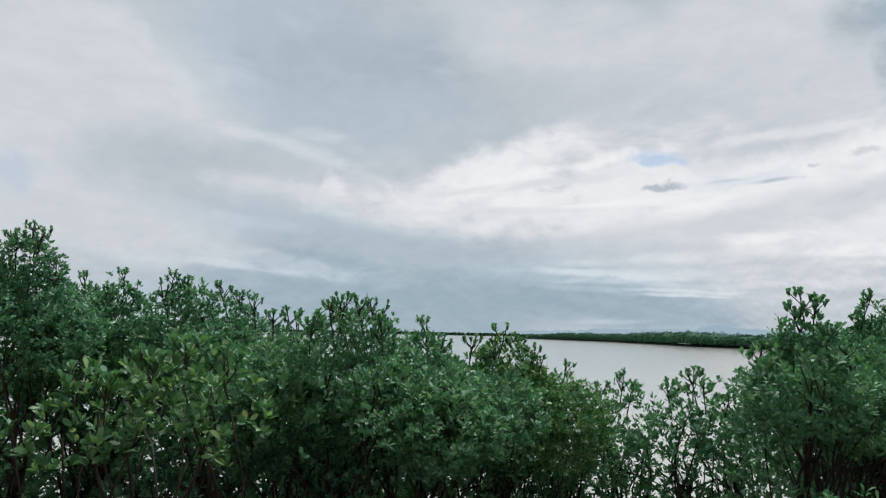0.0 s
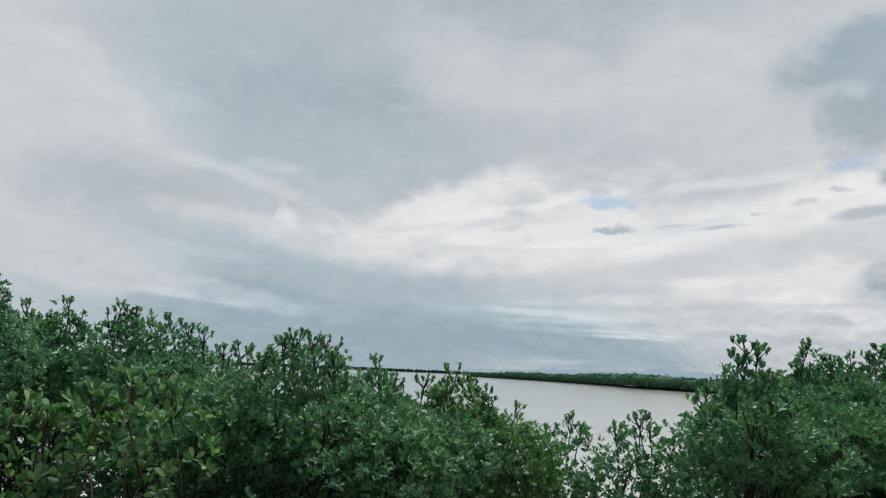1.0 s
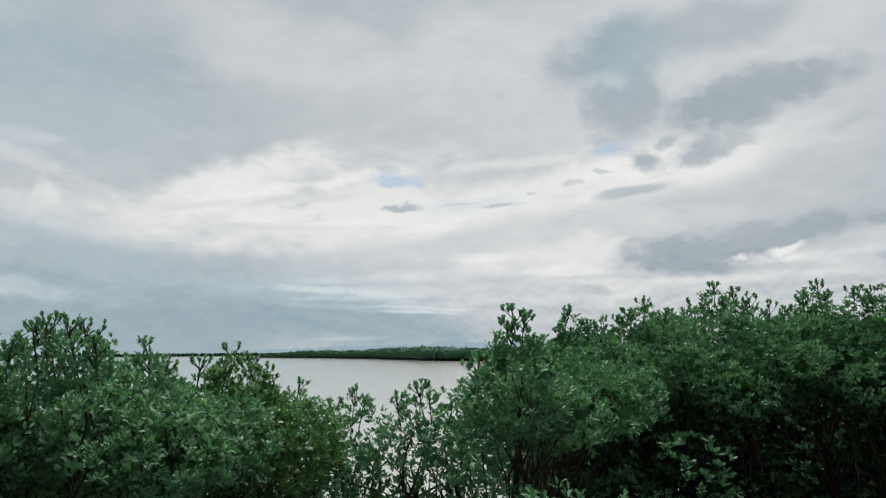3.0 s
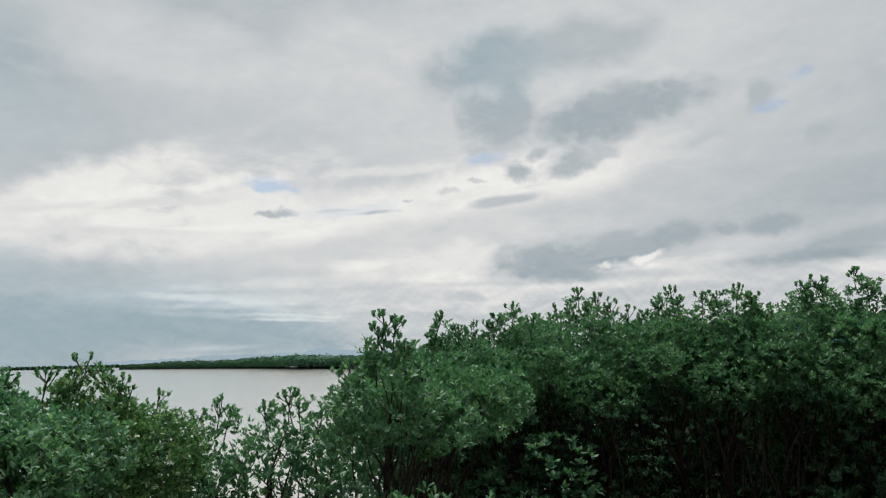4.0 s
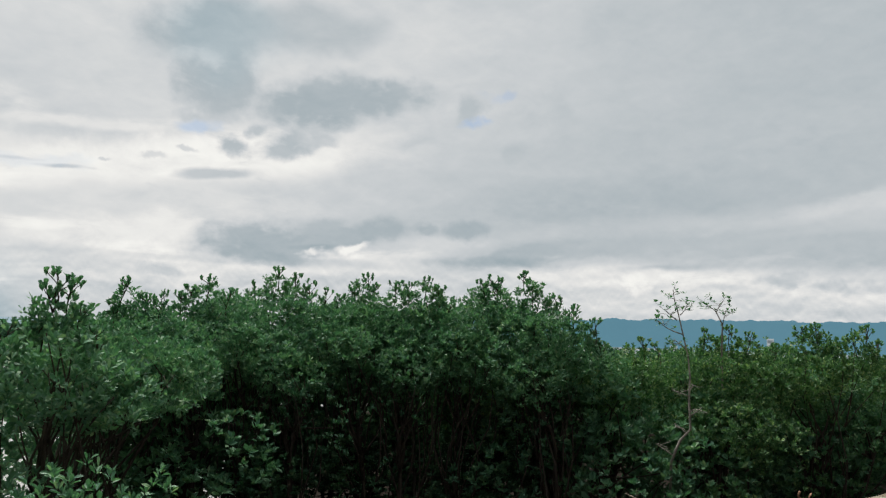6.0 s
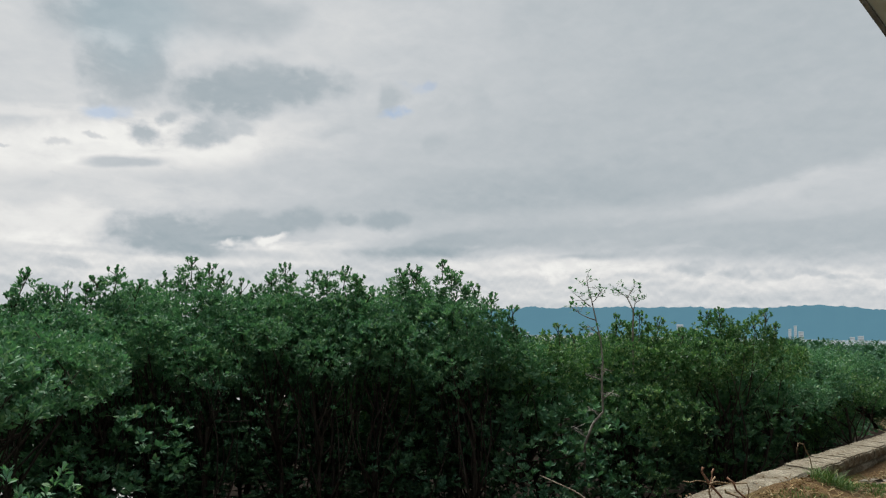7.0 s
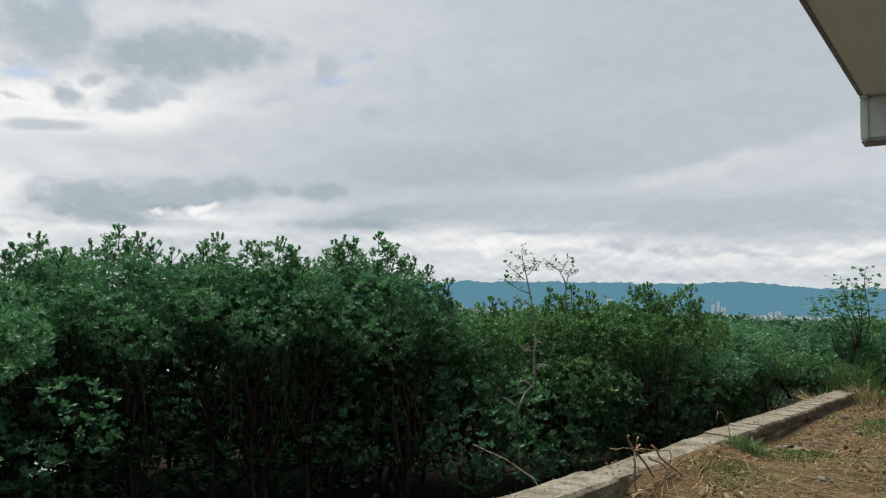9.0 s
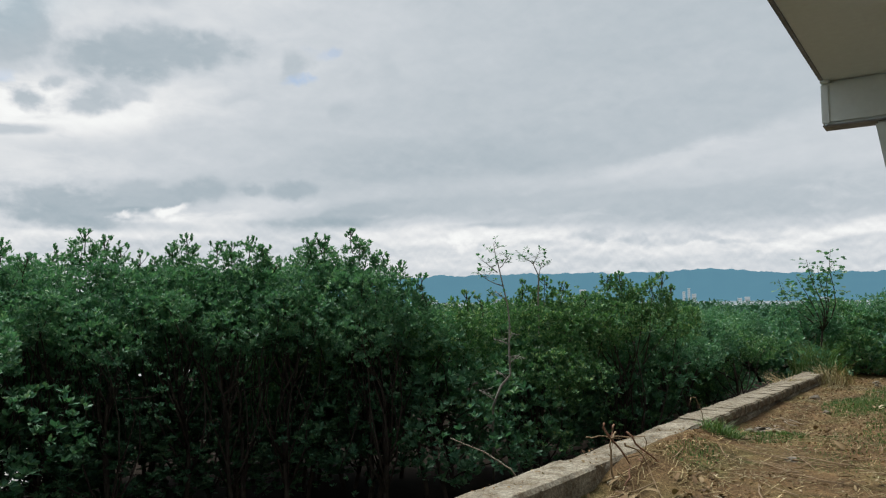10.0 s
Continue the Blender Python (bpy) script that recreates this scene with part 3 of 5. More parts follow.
class Soup:
    """Collects pieces of one mesh."""

    def __init__(self):
        self.v, self.f = [], []

    def add(self, verts, faces):
        n = len(self.v)
        self.v.extend(verts)
        self.f.extend([tuple(i + n for i in f) for f in faces])

    def tube(self, path, radii, sides=6):
        path = [Vector(p) for p in path]
        verts, faces = [], []
        for i, p in enumerate(path):
            d = (path[min(i + 1, len(path) - 1)] - path[max(i - 1, 0)]).normalized()
            u = d.cross(Vector((0.31, 0.17, 0.93)))
            u = (u if u.length > 1e-3 else d.cross(Vector((1, 0, 0)))).normalized()
            w = d.cross(u)
            for k in range(sides):
                a = 2 * math.pi * k / sides
                verts.append(tuple(p + (u * math.cos(a) + w * math.sin(a)) * radii[i]))
        for i in range(len(path) - 1):
            for k in range(sides):
                a, b = i * sides + k, i * sides + (k + 1) % sides
                faces.append((a, b, b + sides, a + sides))
        faces.append(tuple(range(sides))[::-1])
        faces.append(tuple(range((len(path) - 1) * sides, len(path) * sides)))
        self.add(verts, faces)

    def build(self, name, mat, parent=None, label="", smooth=False):
        return mesh_object(name, self.v, self.f, mat, parent, label, smooth)


def block(bm, lo, hi, bevel=0.0, m=None):
    made = bmesh.ops.create_cube(bm, size=1)["verts"]
    for v in made:
        v.co = Vector([(lo[i] + hi[i]) / 2 + v.co[i] * (hi[i] - lo[i]) for i in range(3)])
        if m:
            v.co = m @ v.co
    if bevel:
        edges = list({e for v in made for e in v.link_edges})
        bmesh.ops.bevel(bm, geom=edges, offset=bevel, segments=2, affect="EDGES")


def bent(a, b, rng, sway=0.12, steps=5):
    """A crooked way from a to b."""
    a, b = Vector(a), Vector(b)
    s = (b - a).length * sway
    off1, off2 = [Vector((rng.uniform(-s, s), rng.uniform(-s, s), rng.uniform(-s, s) * 0.5)) for _ in range(2)]
    return [a.lerp(b, k / steps) + off1 * math.sin(math.pi * k / steps) + off2 * math.sin(2 * math.pi * k / steps) * 0.5 for k in range(steps + 1)]


# ---------------------------------------------------------------- foliage
def rosettes(points, axes, rng, per=7, size=0.095, spread=(0.25, 1.25), fine=1):
    """Leaves in rosettes round the given shoots: pointed ovals, broadest beyond the middle, folded along the rib."""
    n = len(points)
    p, a = np.repeat(points, per, 0), np.repeat(axes, per, 0)
    m = n * per
    helper = np.where(np.abs(a[:, 2:3]) > 0.9, np.array([[1.0, 0, 0]]), np.array([[0, 0, 1.0]]))
    u = np.cross(a, helper)
    u /= np.linalg.norm(u, axis=1, keepdims=True)
    w = np.cross(a, u)
    phi = np.tile(np.arange(per) * 2.4, n) + np.repeat(rng.uniform(0, 6.3, n), per) + rng.normal(0, 0.25, m)
    theta = rng.uniform(*spread, m)
    side = np.cos(phi)[:, None] * u + np.sin(phi)[:, None] * w
    d = np.cos(theta)[:, None] * a + np.sin(theta)[:, None] * side
    nrm = a - (a * d).sum(1, keepdims=True) * d
    nrm /= np.linalg.norm(nrm, axis=1, keepdims=True) + 1e-9
    tw = rng.normal(0, 0.5, m)[:, None]
    x = np.cross(d, nrm)
    x, nrm = np.cos(tw) * x + np.sin(tw) * nrm, np.cos(tw) * nrm - np.sin(tw) * x
    length = (size * rng.uniform(0.65, 1.2, m))[:, None]
    wide = length * rng.uniform(0.20, 0.27, m)[:, None]
    fold, curl = wide * rng.uniform(0.1, 0.5, m)[:, None], length * rng.normal(0.05, 0.1, m)[:, None]
    start = p + d * 0.012 + a * rng.uniform(-0.03, 0.01, m)[:, None]
    if fine == 2:
        rows = [start,
                start + d * length * 0.42 + x * wide * 0.75 + nrm * fold, start + d * length * 0.42, start + d * length * 0.42 - x * wide * 0.75 + nrm * fold,
                start + d * length * 0.75 + x * wide * 0.9 + nrm * (fold - curl * 0.4), start + d * length * 0.75 - nrm * curl * 0.4, start + d * length * 0.75 - x * wide * 0.9 + nrm * (fold - curl * 0.4),
                start + d * length - nrm * curl]
        pattern = [(0, 1, 2), (0, 2, 3), (1, 4, 5, 2), (2, 5, 6, 3), (4, 7, 5), (5, 7, 6)]
    elif fine == 0:
        rows = [start, start + d * length * 0.56 + x * wide * 1.05 + nrm * fold, start + d * length - nrm * curl, start + d * length * 0.56 - x * wide * 1.05 + nrm * fold]
        pattern = [(0, 1, 2), (0, 2, 3)]
    else:
        rows = [start, start + d * length * 0.34 + x * wide * 0.86 + nrm * fold, start + d * length * 0.72 + x * wide * 0.88 + nrm * (fold - curl * 0.4), start + d * length - nrm * curl,
                start + d * length * 0.72 - x * wide * 0.88 - nrm * curl * 0.4, start + d * length * 0.34 - x * wide * 0.86]
        pattern = [(0, 1, 5), (1, 2, 4, 5), (2, 3, 4)]
    k = len(rows)
    verts = np.stack(rows, 1).reshape(-1, 3)
    base = (np.arange(m) * k)
    faces = [tuple(int(b) + i for i in f) for b in base for f in pattern]
    return verts, faces


def shell(lobes, per_area, rng, deep=0.62, up=1.0, fullness=None):
    """Shoots over the outside of rounded lobes; those inside another lobe are left out."""
    points, axes = [], []
    for k, (c, r) in enumerate(lobes):
        n = max(8, int(per_area * (fullness[k] if fullness else 1) * 12.6 * r[0] * r[2]))
        d = rng.normal(0, 1, (n, 3))
        d /= np.linalg.norm(d, axis=1, keepdims=True)
        swell = np.array([1 + 0.30 * noise.noise(Vector(c) * 1.7 + Vector(q) * 2.4) for q in d])
        reach = rng.uniform(0.62, 1.0, n) ** 0.6 * swell + (rng.random(n) < 0.10) * rng.uniform(0, 0.28, n)
        points.append(np.array(c) + d * np.array(r) * reach[:, None])
        a = d * 0.5 + np.array([0, 0, up]) + rng.normal(0, 0.3, (n, 3))
        axes.append(a / np.linalg.norm(a, axis=1, keepdims=True))
    points, axes = np.concatenate(points), np.concatenate(axes)
    keep = np.ones(len(points), bool)
    for c, r in lobes:
        keep &= (((points - np.array(c)) / np.array(r)) ** 2).sum(1) > deep ** 2
    return points[keep], axes[keep]


def leaf_mesh(name, mat, wide=0.26, curl=0.10):
    """One leaf a metre long, to be scaled."""
    rows = [(0.0, 0.012), (0.10, 0.03), (0.34, 0.58), (0.60, 0.96), (0.80, 1.0), (0.94, 0.66)]
    v, f = [], []
    for y, w in rows:
        z = -curl * y * y
        v += [(-w * wide, y, z + w * wide * 0.3), (0, y, z), (w * wide, y, z + w * wide * 0.3)]
    v.append((0, 1.0, -curl))
    for i in range(len(rows) - 1):
        for k in (0, 1):
            f.append((3 * i + k, 3 * i + k + 1, 3 * i + 4 + k, 3 * i + 3 + k))
    n = 3 * (len(rows) - 1)
    f += [(n, n + 1, 3 * len(rows)), (n + 1, n + 2, 3 * len(rows))]
    me = bpy.data.meshes.new(name)
    me.from_pydata(v, [], f)
    me.materials.append(mat)
    me.polygons.foreach_set("use_smooth", [True] * len(f))
    return me


LEAF_MESHES = [leaf_mesh("leaf", LEAF, 0.27, 0.05), leaf_mesh("leaf", LEAF, 0.30, 0.16), leaf_mesh("leaf", LEAF, 0.25, -0.08)]
BRIGHT_MESHES = [leaf_mesh("leaf", LEAF_BRIGHT, 0.27, 0.05), leaf_mesh("leaf", LEAF_BRIGHT, 0.30, 0.15)]


def lay_leaf(mesh, parent, at, way, facing, size):
    y = Vector(way).normalized()
    x = y.cross(Vector(facing))
    x = (x if x.length > 1e-3 else y.cross(Vector((1, 0.2, 0)))).normalized()
    z = x.cross(y)
    ob = new("leaf", mesh)
    ob.matrix_world = Matrix(((x[0], y[0], z[0], at[0]), (x[1], y[1], z[1], at[1]), (x[2], y[2], z[2], at[2]), (0, 0, 0, 1))) @ Matrix.Scale(size, 4)
    ob.parent = parent
    return ob


def sprig(parent, tip, rng, meshes, height=0.36, leaf=0.08, shoots=5, fan=0.10):
    """An upright leafy shoot that stands out of a crown: a forked stem with its leaves."""
    tip = Vector(tip)
    foot = tip + Vector((rng.uniform(-0.10, 0.10), rng.uniform(-0.10, 0.10), -height))
    stem = Soup()
    stem.tube(bent(foot, tip - Vector((0, 0, leaf * 0.8)), rng, 0.06, 4), [0.007, 0.006, 0.0055, 0.005, 0.004], 5)
    ends = [(tip - Vector((0, 0, leaf * 0.8)), Vector((0, 0, 1)))]
    for k in range(shoots):
        a = 6.28 * k / shoots + rng.uniform(-0.6, 0.6)
        start = foot.lerp(tip, rng.uniform(0.25, 0.72))
        out = Vector((math.cos(a), math.sin(a), 0)) * rng.uniform(0.5, 1.0) * fan
        end = start + out + Vector((0, 0, rng.uniform(0.05, 0.16)))
        end.z = min(end.z, tip.z - leaf)
        stem.tube(bent(start, end, rng, 0.1, 3), [0.005, 0.0045, 0.004, 0.003], 4)
        ends.append((end, (out * 2.5 + Vector((0, 0, 1))).normalized()))
    ob = stem.build("sprig", BARK, parent)
    for end, axis in ends:
        u = axis.orthogonal().normalized()
        w = axis.cross(u)
        turn = rng.uniform(0, 6.28)
        for k in range(rng.choice((6, 7, 8))):
            a = turn + k * 2.4
            t = rng.uniform(0.15, 0.75)
            way = axis * math.cos(t) + (u * math.cos(a) + w * math.sin(a)) * math.sin(t)
            lay_leaf(rng.choice(meshes), ob, end - axis * rng.uniform(0, 0.05), way, axis, leaf * rng.uniform(0.7, 1.15))
    return ob


def mangrove(label, tips, centre, radius, seed, low=0.25, dense=1.0, leaf=0.058, skirt=5, bright=False, fine=1, sprigs=True,
             group="mangroves along the shore", body=16, lobe=0.34, drop=0.20, even=False, ground=-1.45, recess=0.25, veil=1.0):
    """A mangrove tree: stems from the mud, limbs, a crown of leaf rosettes, and leafy shoots at the given tips."""
    rng, nrg = random.Random(seed), np.random.default_rng(seed)
    cx, cy = centre
    tree = thing("mangrove_tree", label, "tree", group, (cx, cy, ground))
    inv = Matrix.Translation((-cx, -cy, -ground))
    lobes, full = [], []
    for x, y, z in tips:
        r = rng.uniform(0.17, 0.26)
        back = Vector((cx - x, cy - y, 0)) * 0.25
        lobes.append(((x + back.x, y + back.y, z - drop - r * 0.7), (r * 1.05, r * 1.05, r)))
        full.append(1.15)
    for k in range(body):
        a, q = rng.uniform(0, 6.28), math.sqrt(rng.random()) * radius
        x, y = cx + math.cos(a) * q, cy + math.sin(a) * q
        near = sorted(tips, key=lambda s: (s[0] - x) ** 2 + (s[1] - y) ** 2)[:2]
        roof = sum(s[2] for s in near) / len(near) - drop - 0.06
        r = lobe * rng.uniform(0.75, 1.2)
        f = ((k + 0.5) / body) ** 0.75
        z = low + r + (roof - r - (low + r)) * f
        # the lower crown stands back under the upper one
        away_from_house = Vector((cx, cy)).normalized() * (recess * (1 - f) * 2 * radius)
        x, y = x + away_from_house.x, y + away_from_house.y
        lobes.append(((x, y, z), (r * 1.1, r * 1.1, r * 0.9)))
        full.append(1.0 if even else 0.40 + 0.85 * (k + 0.5) / body)
    under = []
    for k in range(skirt):
        a, q = rng.uniform(0, 6.28), math.sqrt(rng.random()) * radius
        r = rng.uniform(0.25, 0.42)
        under.append(((cx + math.cos(a) * q, cy + math.sin(a) * q, ground + 0.65 + (low - ground - 0.5) * (k + 0.5) / skirt), (r, r, r)))
    mat = LEAF_BRIGHT if bright else LEAF
    points, axes = shell(lobes, 45 * dense * (0.09 / leaf) ** 2, nrg, fullness=full)
    if under:
        p2, a2 = shell(under, 14 * dense * (0.09 / leaf) ** 2, nrg)
        points, axes = np.concatenate([points, p2]), np.concatenate([axes, a2])
    if veil:
        # a thin leafy cover that runs over the heads and closes the crown
        n = int(veil * 40 * dense * (0.09 / leaf) ** 2 * 3.14 * radius ** 2)
        a, q = nrg.uniform(0, 6.28, n), np.sqrt(nrg.random(n)) * radius * 1.1
        x, y = cx + np.cos(a) * q, cy + np.sin(a) * q
        gaps = np.stack([(x - s[0]) ** 2 + (y - s[1]) ** 2 for s in tips], 1) + 0.02
        roof = (np.array([s[2] for s in tips]) / gaps).sum(1) / (1 / gaps).sum(1) - drop - 0.04
        p3 = np.stack([x, y, roof - np.abs(nrg.normal(0, 0.24, n)) - 0.22 * (q / radius) ** 2], 1)
        a3 = np.stack([np.cos(a) * 0.35, np.sin(a) * 0.35, np.ones(n)], 1) + nrg.normal(0, 0.3, (n, 3))
        points, axes = np.concatenate([points, p3]), np.concatenate([axes, a3 / np.linalg.norm(a3, axis=1, keepdims=True)])
    v, f = rosettes(points, axes, nrg, 7, leaf, fine=fine)
    crown = mesh_object("crown", v - np.array((cx, cy, ground)), f, mat, tree)
    crown["kind"] = "stuff"
    stems = max(1, min(3, len(tips) // 2))
    feet = []
    for k in range(stems):
        a = rng.uniform(0, 6.28)
        foot = Vector((cx + math.cos(a) * 0.22, cy + math.sin(a) * 0.22, ground - 0.1))
        head = Vector((cx + rng.uniform(-0.3, 0.3) * radius, cy + rng.uniform(-0.3, 0.3) * radius, 0.35))
        s = Soup()
        way = bent(foot, head, rng, 0.07, 6)
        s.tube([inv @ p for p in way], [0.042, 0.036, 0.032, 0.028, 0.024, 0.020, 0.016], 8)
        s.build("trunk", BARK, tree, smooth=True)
        feet.append(way)
    for c, r in lobes + under:
        way = rng.choice(feet)
        start = way[rng.randrange(2, 7)]
        s = Soup()
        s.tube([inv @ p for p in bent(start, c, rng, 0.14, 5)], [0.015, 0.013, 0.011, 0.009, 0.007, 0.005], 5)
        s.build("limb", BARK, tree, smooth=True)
    if sprigs:
        for tip in tips:
            sprig(tree, inv @ Vector(tip), rng, BRIGHT_MESHES + LEAF_MESHES[:1] if bright else LEAF_MESHES, leaf=leaf)
    return tree

# ---------------------------------------------------------------- the large structure
WATER_Z = -1.4
EDGE_DX, EDGE_DY = 0.983, -0.184          # the way of the sea wall, and the way out to sea across it
OUT_X, OUT_Y = 0.184, 0.983


def along(s, out=0.0, z=0.0):
    """A place by its metres along the sea wall's outer edge and across it, seawards."""
    return Vector((s * EDGE_DX + out * OUT_X, 3.05 + s * EDGE_DY + out * OUT_Y, z))


def ground_height(s, out):
    """The yard: nearly level, hollowed beside the wall in places, heaped over it in one."""
    z = 0.035 * noise.noise(Vector((s * 0.7, out * 0.7, 3))) + 0.015 * noise.noise(Vector((s * 3, out * 3, 7)))
    near = math.exp(-((out + 0.75) / 0.5) ** 2)
    z -= 0.12 * near * (math.exp(-((s - 5.0) / 0.9) ** 2) + math.exp(-((s - 10.8) / 1.2) ** 2))
    heap = max(0.0, min(1.0, (s - 6.3) / 0.5)) * max(0.0, min(1.0, (9.0 - s) / 0.4)) * math.exp(-((out + 0.36) / 0.34) ** 2)
    return z + 0.165 * heap - 0.02


def flat_sheet(name, corners, mat, cuts=1):
    a, b, c, d = [Vector(p) for p in corners]
    v, f = [], []
    for i in range(cuts + 1):
        for k in range(cuts + 1):
            p, q = i / cuts, k / cuts
            v.append(tuple(a.lerp(b, p).lerp(d.lerp(c, p), q)))
    for i in range(cuts):
        for k in range(cuts):
            n = i * (cuts + 1) + k
            f.append((n, n + cuts + 1, n + cuts + 2, n + 1))
    return mesh_object(name, v, f, mat)


water = flat_sheet("water", [(-4700, -4700, WATER_Z), (4700, -4700, WATER_Z), (4700, 4700, WATER_Z), (-4700, 4700, WATER_Z)], WATER, 8)
tagged(water, "calm grey estuary water under an overcast sky", "water", kind="structure")


def build_ground():
    v, f = [], []
    s_rows = list(np.concatenate([np.linspace(-60, -9, 10), np.linspace(-8, 3, 12), np.linspace(3.25, 17, 92), np.linspace(18, 60, 15), [90, 150, 300]]))
    o_rows = list(np.concatenate([np.linspace(-0.12, -4.2, 40), np.linspace(-4.6, -12, 12), [-20, -40, -80, -160]]))
    for s in s_rows:
        for o in o_rows:
            v.append(tuple(along(s, o, ground_height(s, o))))
    n = len(o_rows)
    for i in range(len(s_rows) - 1):
        for k in range(n - 1):
            f.append((i * n + k, i * n + k + 1, (i + 1) * n + k + 1, (i + 1) * n + k))
    g = mesh_object("ground", v, f, SOIL, smooth=True)
    return tagged(g, "bare brown yard soil strewn with leaf litter", "ground", kind="structure")


def build_mud():
    v, f = [], []
    s_rows, o_rows = np.linspace(-14, 40, 82), [-0.3, 0.2, 0.8, 1.4, 2.0, 2.7, 3.5, 4.5]
    for s in s_rows:
        reach = 1 + 1.6 * max(0.0, min(1.0, (s - 1.8) / 3.0)) + 4 * max(0.0, min(1.0, (s - 7.5) / 5.0))
        for k, o in enumerate(o_rows):
            o = o * reach
            z = -1.16 - 0.03 * o / reach + 0.05 * noise.noise(Vector((s, o, 2)))
            v.append(tuple(along(s, o, -1.75 if k == len(o_rows) - 1 else z)))
    n = len(o_rows)
    for i in range(len(s_rows) - 1):
        for k in range(n - 1):
            f.append((i * n + k, (i + 1) * n + k, (i + 1) * n + k + 1, i * n + k + 1))
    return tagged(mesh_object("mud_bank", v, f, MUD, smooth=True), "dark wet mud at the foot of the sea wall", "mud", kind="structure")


build_ground()
build_mud()


def hill_range(name, label, mat, az0, az1, profile, near, far, seed):
    """A range of hills whose crest stands at profile(azimuth) degrees over the horizon."""
    v, f = [], []
    steps, rows = 420, 9
    for i in range(steps + 1):
        az = az0 + (az1 - az0) * i / steps
        a = radians(az)
        for k in range(rows):
            q = k / (rows - 1)
            d = near + (far - near) * q
            crest = far * math.tan(radians(profile(az))) + 10 * noise.noise(Vector((az * 0.6, seed, 0))) + 7 * noise.noise(Vector((az * 2.2, seed, 4))) + 4 * noise.noise(Vector((az * 6, seed, 8)))
            rough = 1 + 0.22 * noise.noise(Vector((az * 0.9, q * 2.5, seed))) * math.sin(math.pi * q)
            v.append((d * math.sin(a), d * math.cos(a), WATER_Z - 2 + (crest + 3) * q ** 0.8 * rough))
        v.append((far * 1.06 * math.sin(a), far * 1.06 * math.cos(a), WATER_Z - 2))
    n = rows + 1
    for i in range(steps):
        for k in range(n - 1):
            f.append((i * n + k, (i + 1) * n + k, (i + 1) * n + k + 1, i * n + k + 1))
    return tagged(mesh_object(name, v, f, mat, smooth=True), label, "hills", kind="structure")


def east_crest(az):
    return 2.04 + 0.12 * math.sin((az - 62) * 0.16) + 0.28 * math.exp(-((az - 82.5) / 3.2) ** 2) - 0.25 * math.exp(-((az - 56) / 4) ** 2)


def north_crest(az):
    ramp_up = max(0.0, min(1.0, (az + 1) / 12))
    return 0.02 + 0.46 * ramp_up + 0.30 * math.exp(-((az - 18) / 1.9) ** 2) + 0.15 * math.exp(-((az - 26) / 4) ** 2)


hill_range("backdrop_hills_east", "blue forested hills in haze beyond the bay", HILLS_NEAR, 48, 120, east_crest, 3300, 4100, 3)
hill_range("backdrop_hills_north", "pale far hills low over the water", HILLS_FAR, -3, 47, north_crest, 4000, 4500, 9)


def clumps(centres, sizes, rng, leaves=26, leaf=0.35):
    """Clumps of far foliage: leafy tufts over rounded heads."""
    pts, axs = [], []
    for c, r in zip(centres, sizes):
        d = rng.normal(0, 1, (leaves, 3))
        d[:, 2] = np.abs(d[:, 2]) * 0.9 - 0.15
        d /= np.linalg.norm(d, axis=1, keepdims=True)
        pts.append(np.array(c) + d * np.array(r) * rng.uniform(0.75, 1.05, (leaves, 1)))
        a = d + np.array([0, 0, 0.3]) + rng.normal(0, 0.3, (leaves, 3))
        axs.append(a / np.linalg.norm(a, axis=1, keepdims=True))
    return rosettes(np.concatenate(pts), np.concatenate(axs), rng, 3, leaf, (0.7, 1.5), fine=0)


def polar(az, d, z=0.0):
    return Vector((d * math.sin(radians(az)), d * math.cos(radians(az)), z))


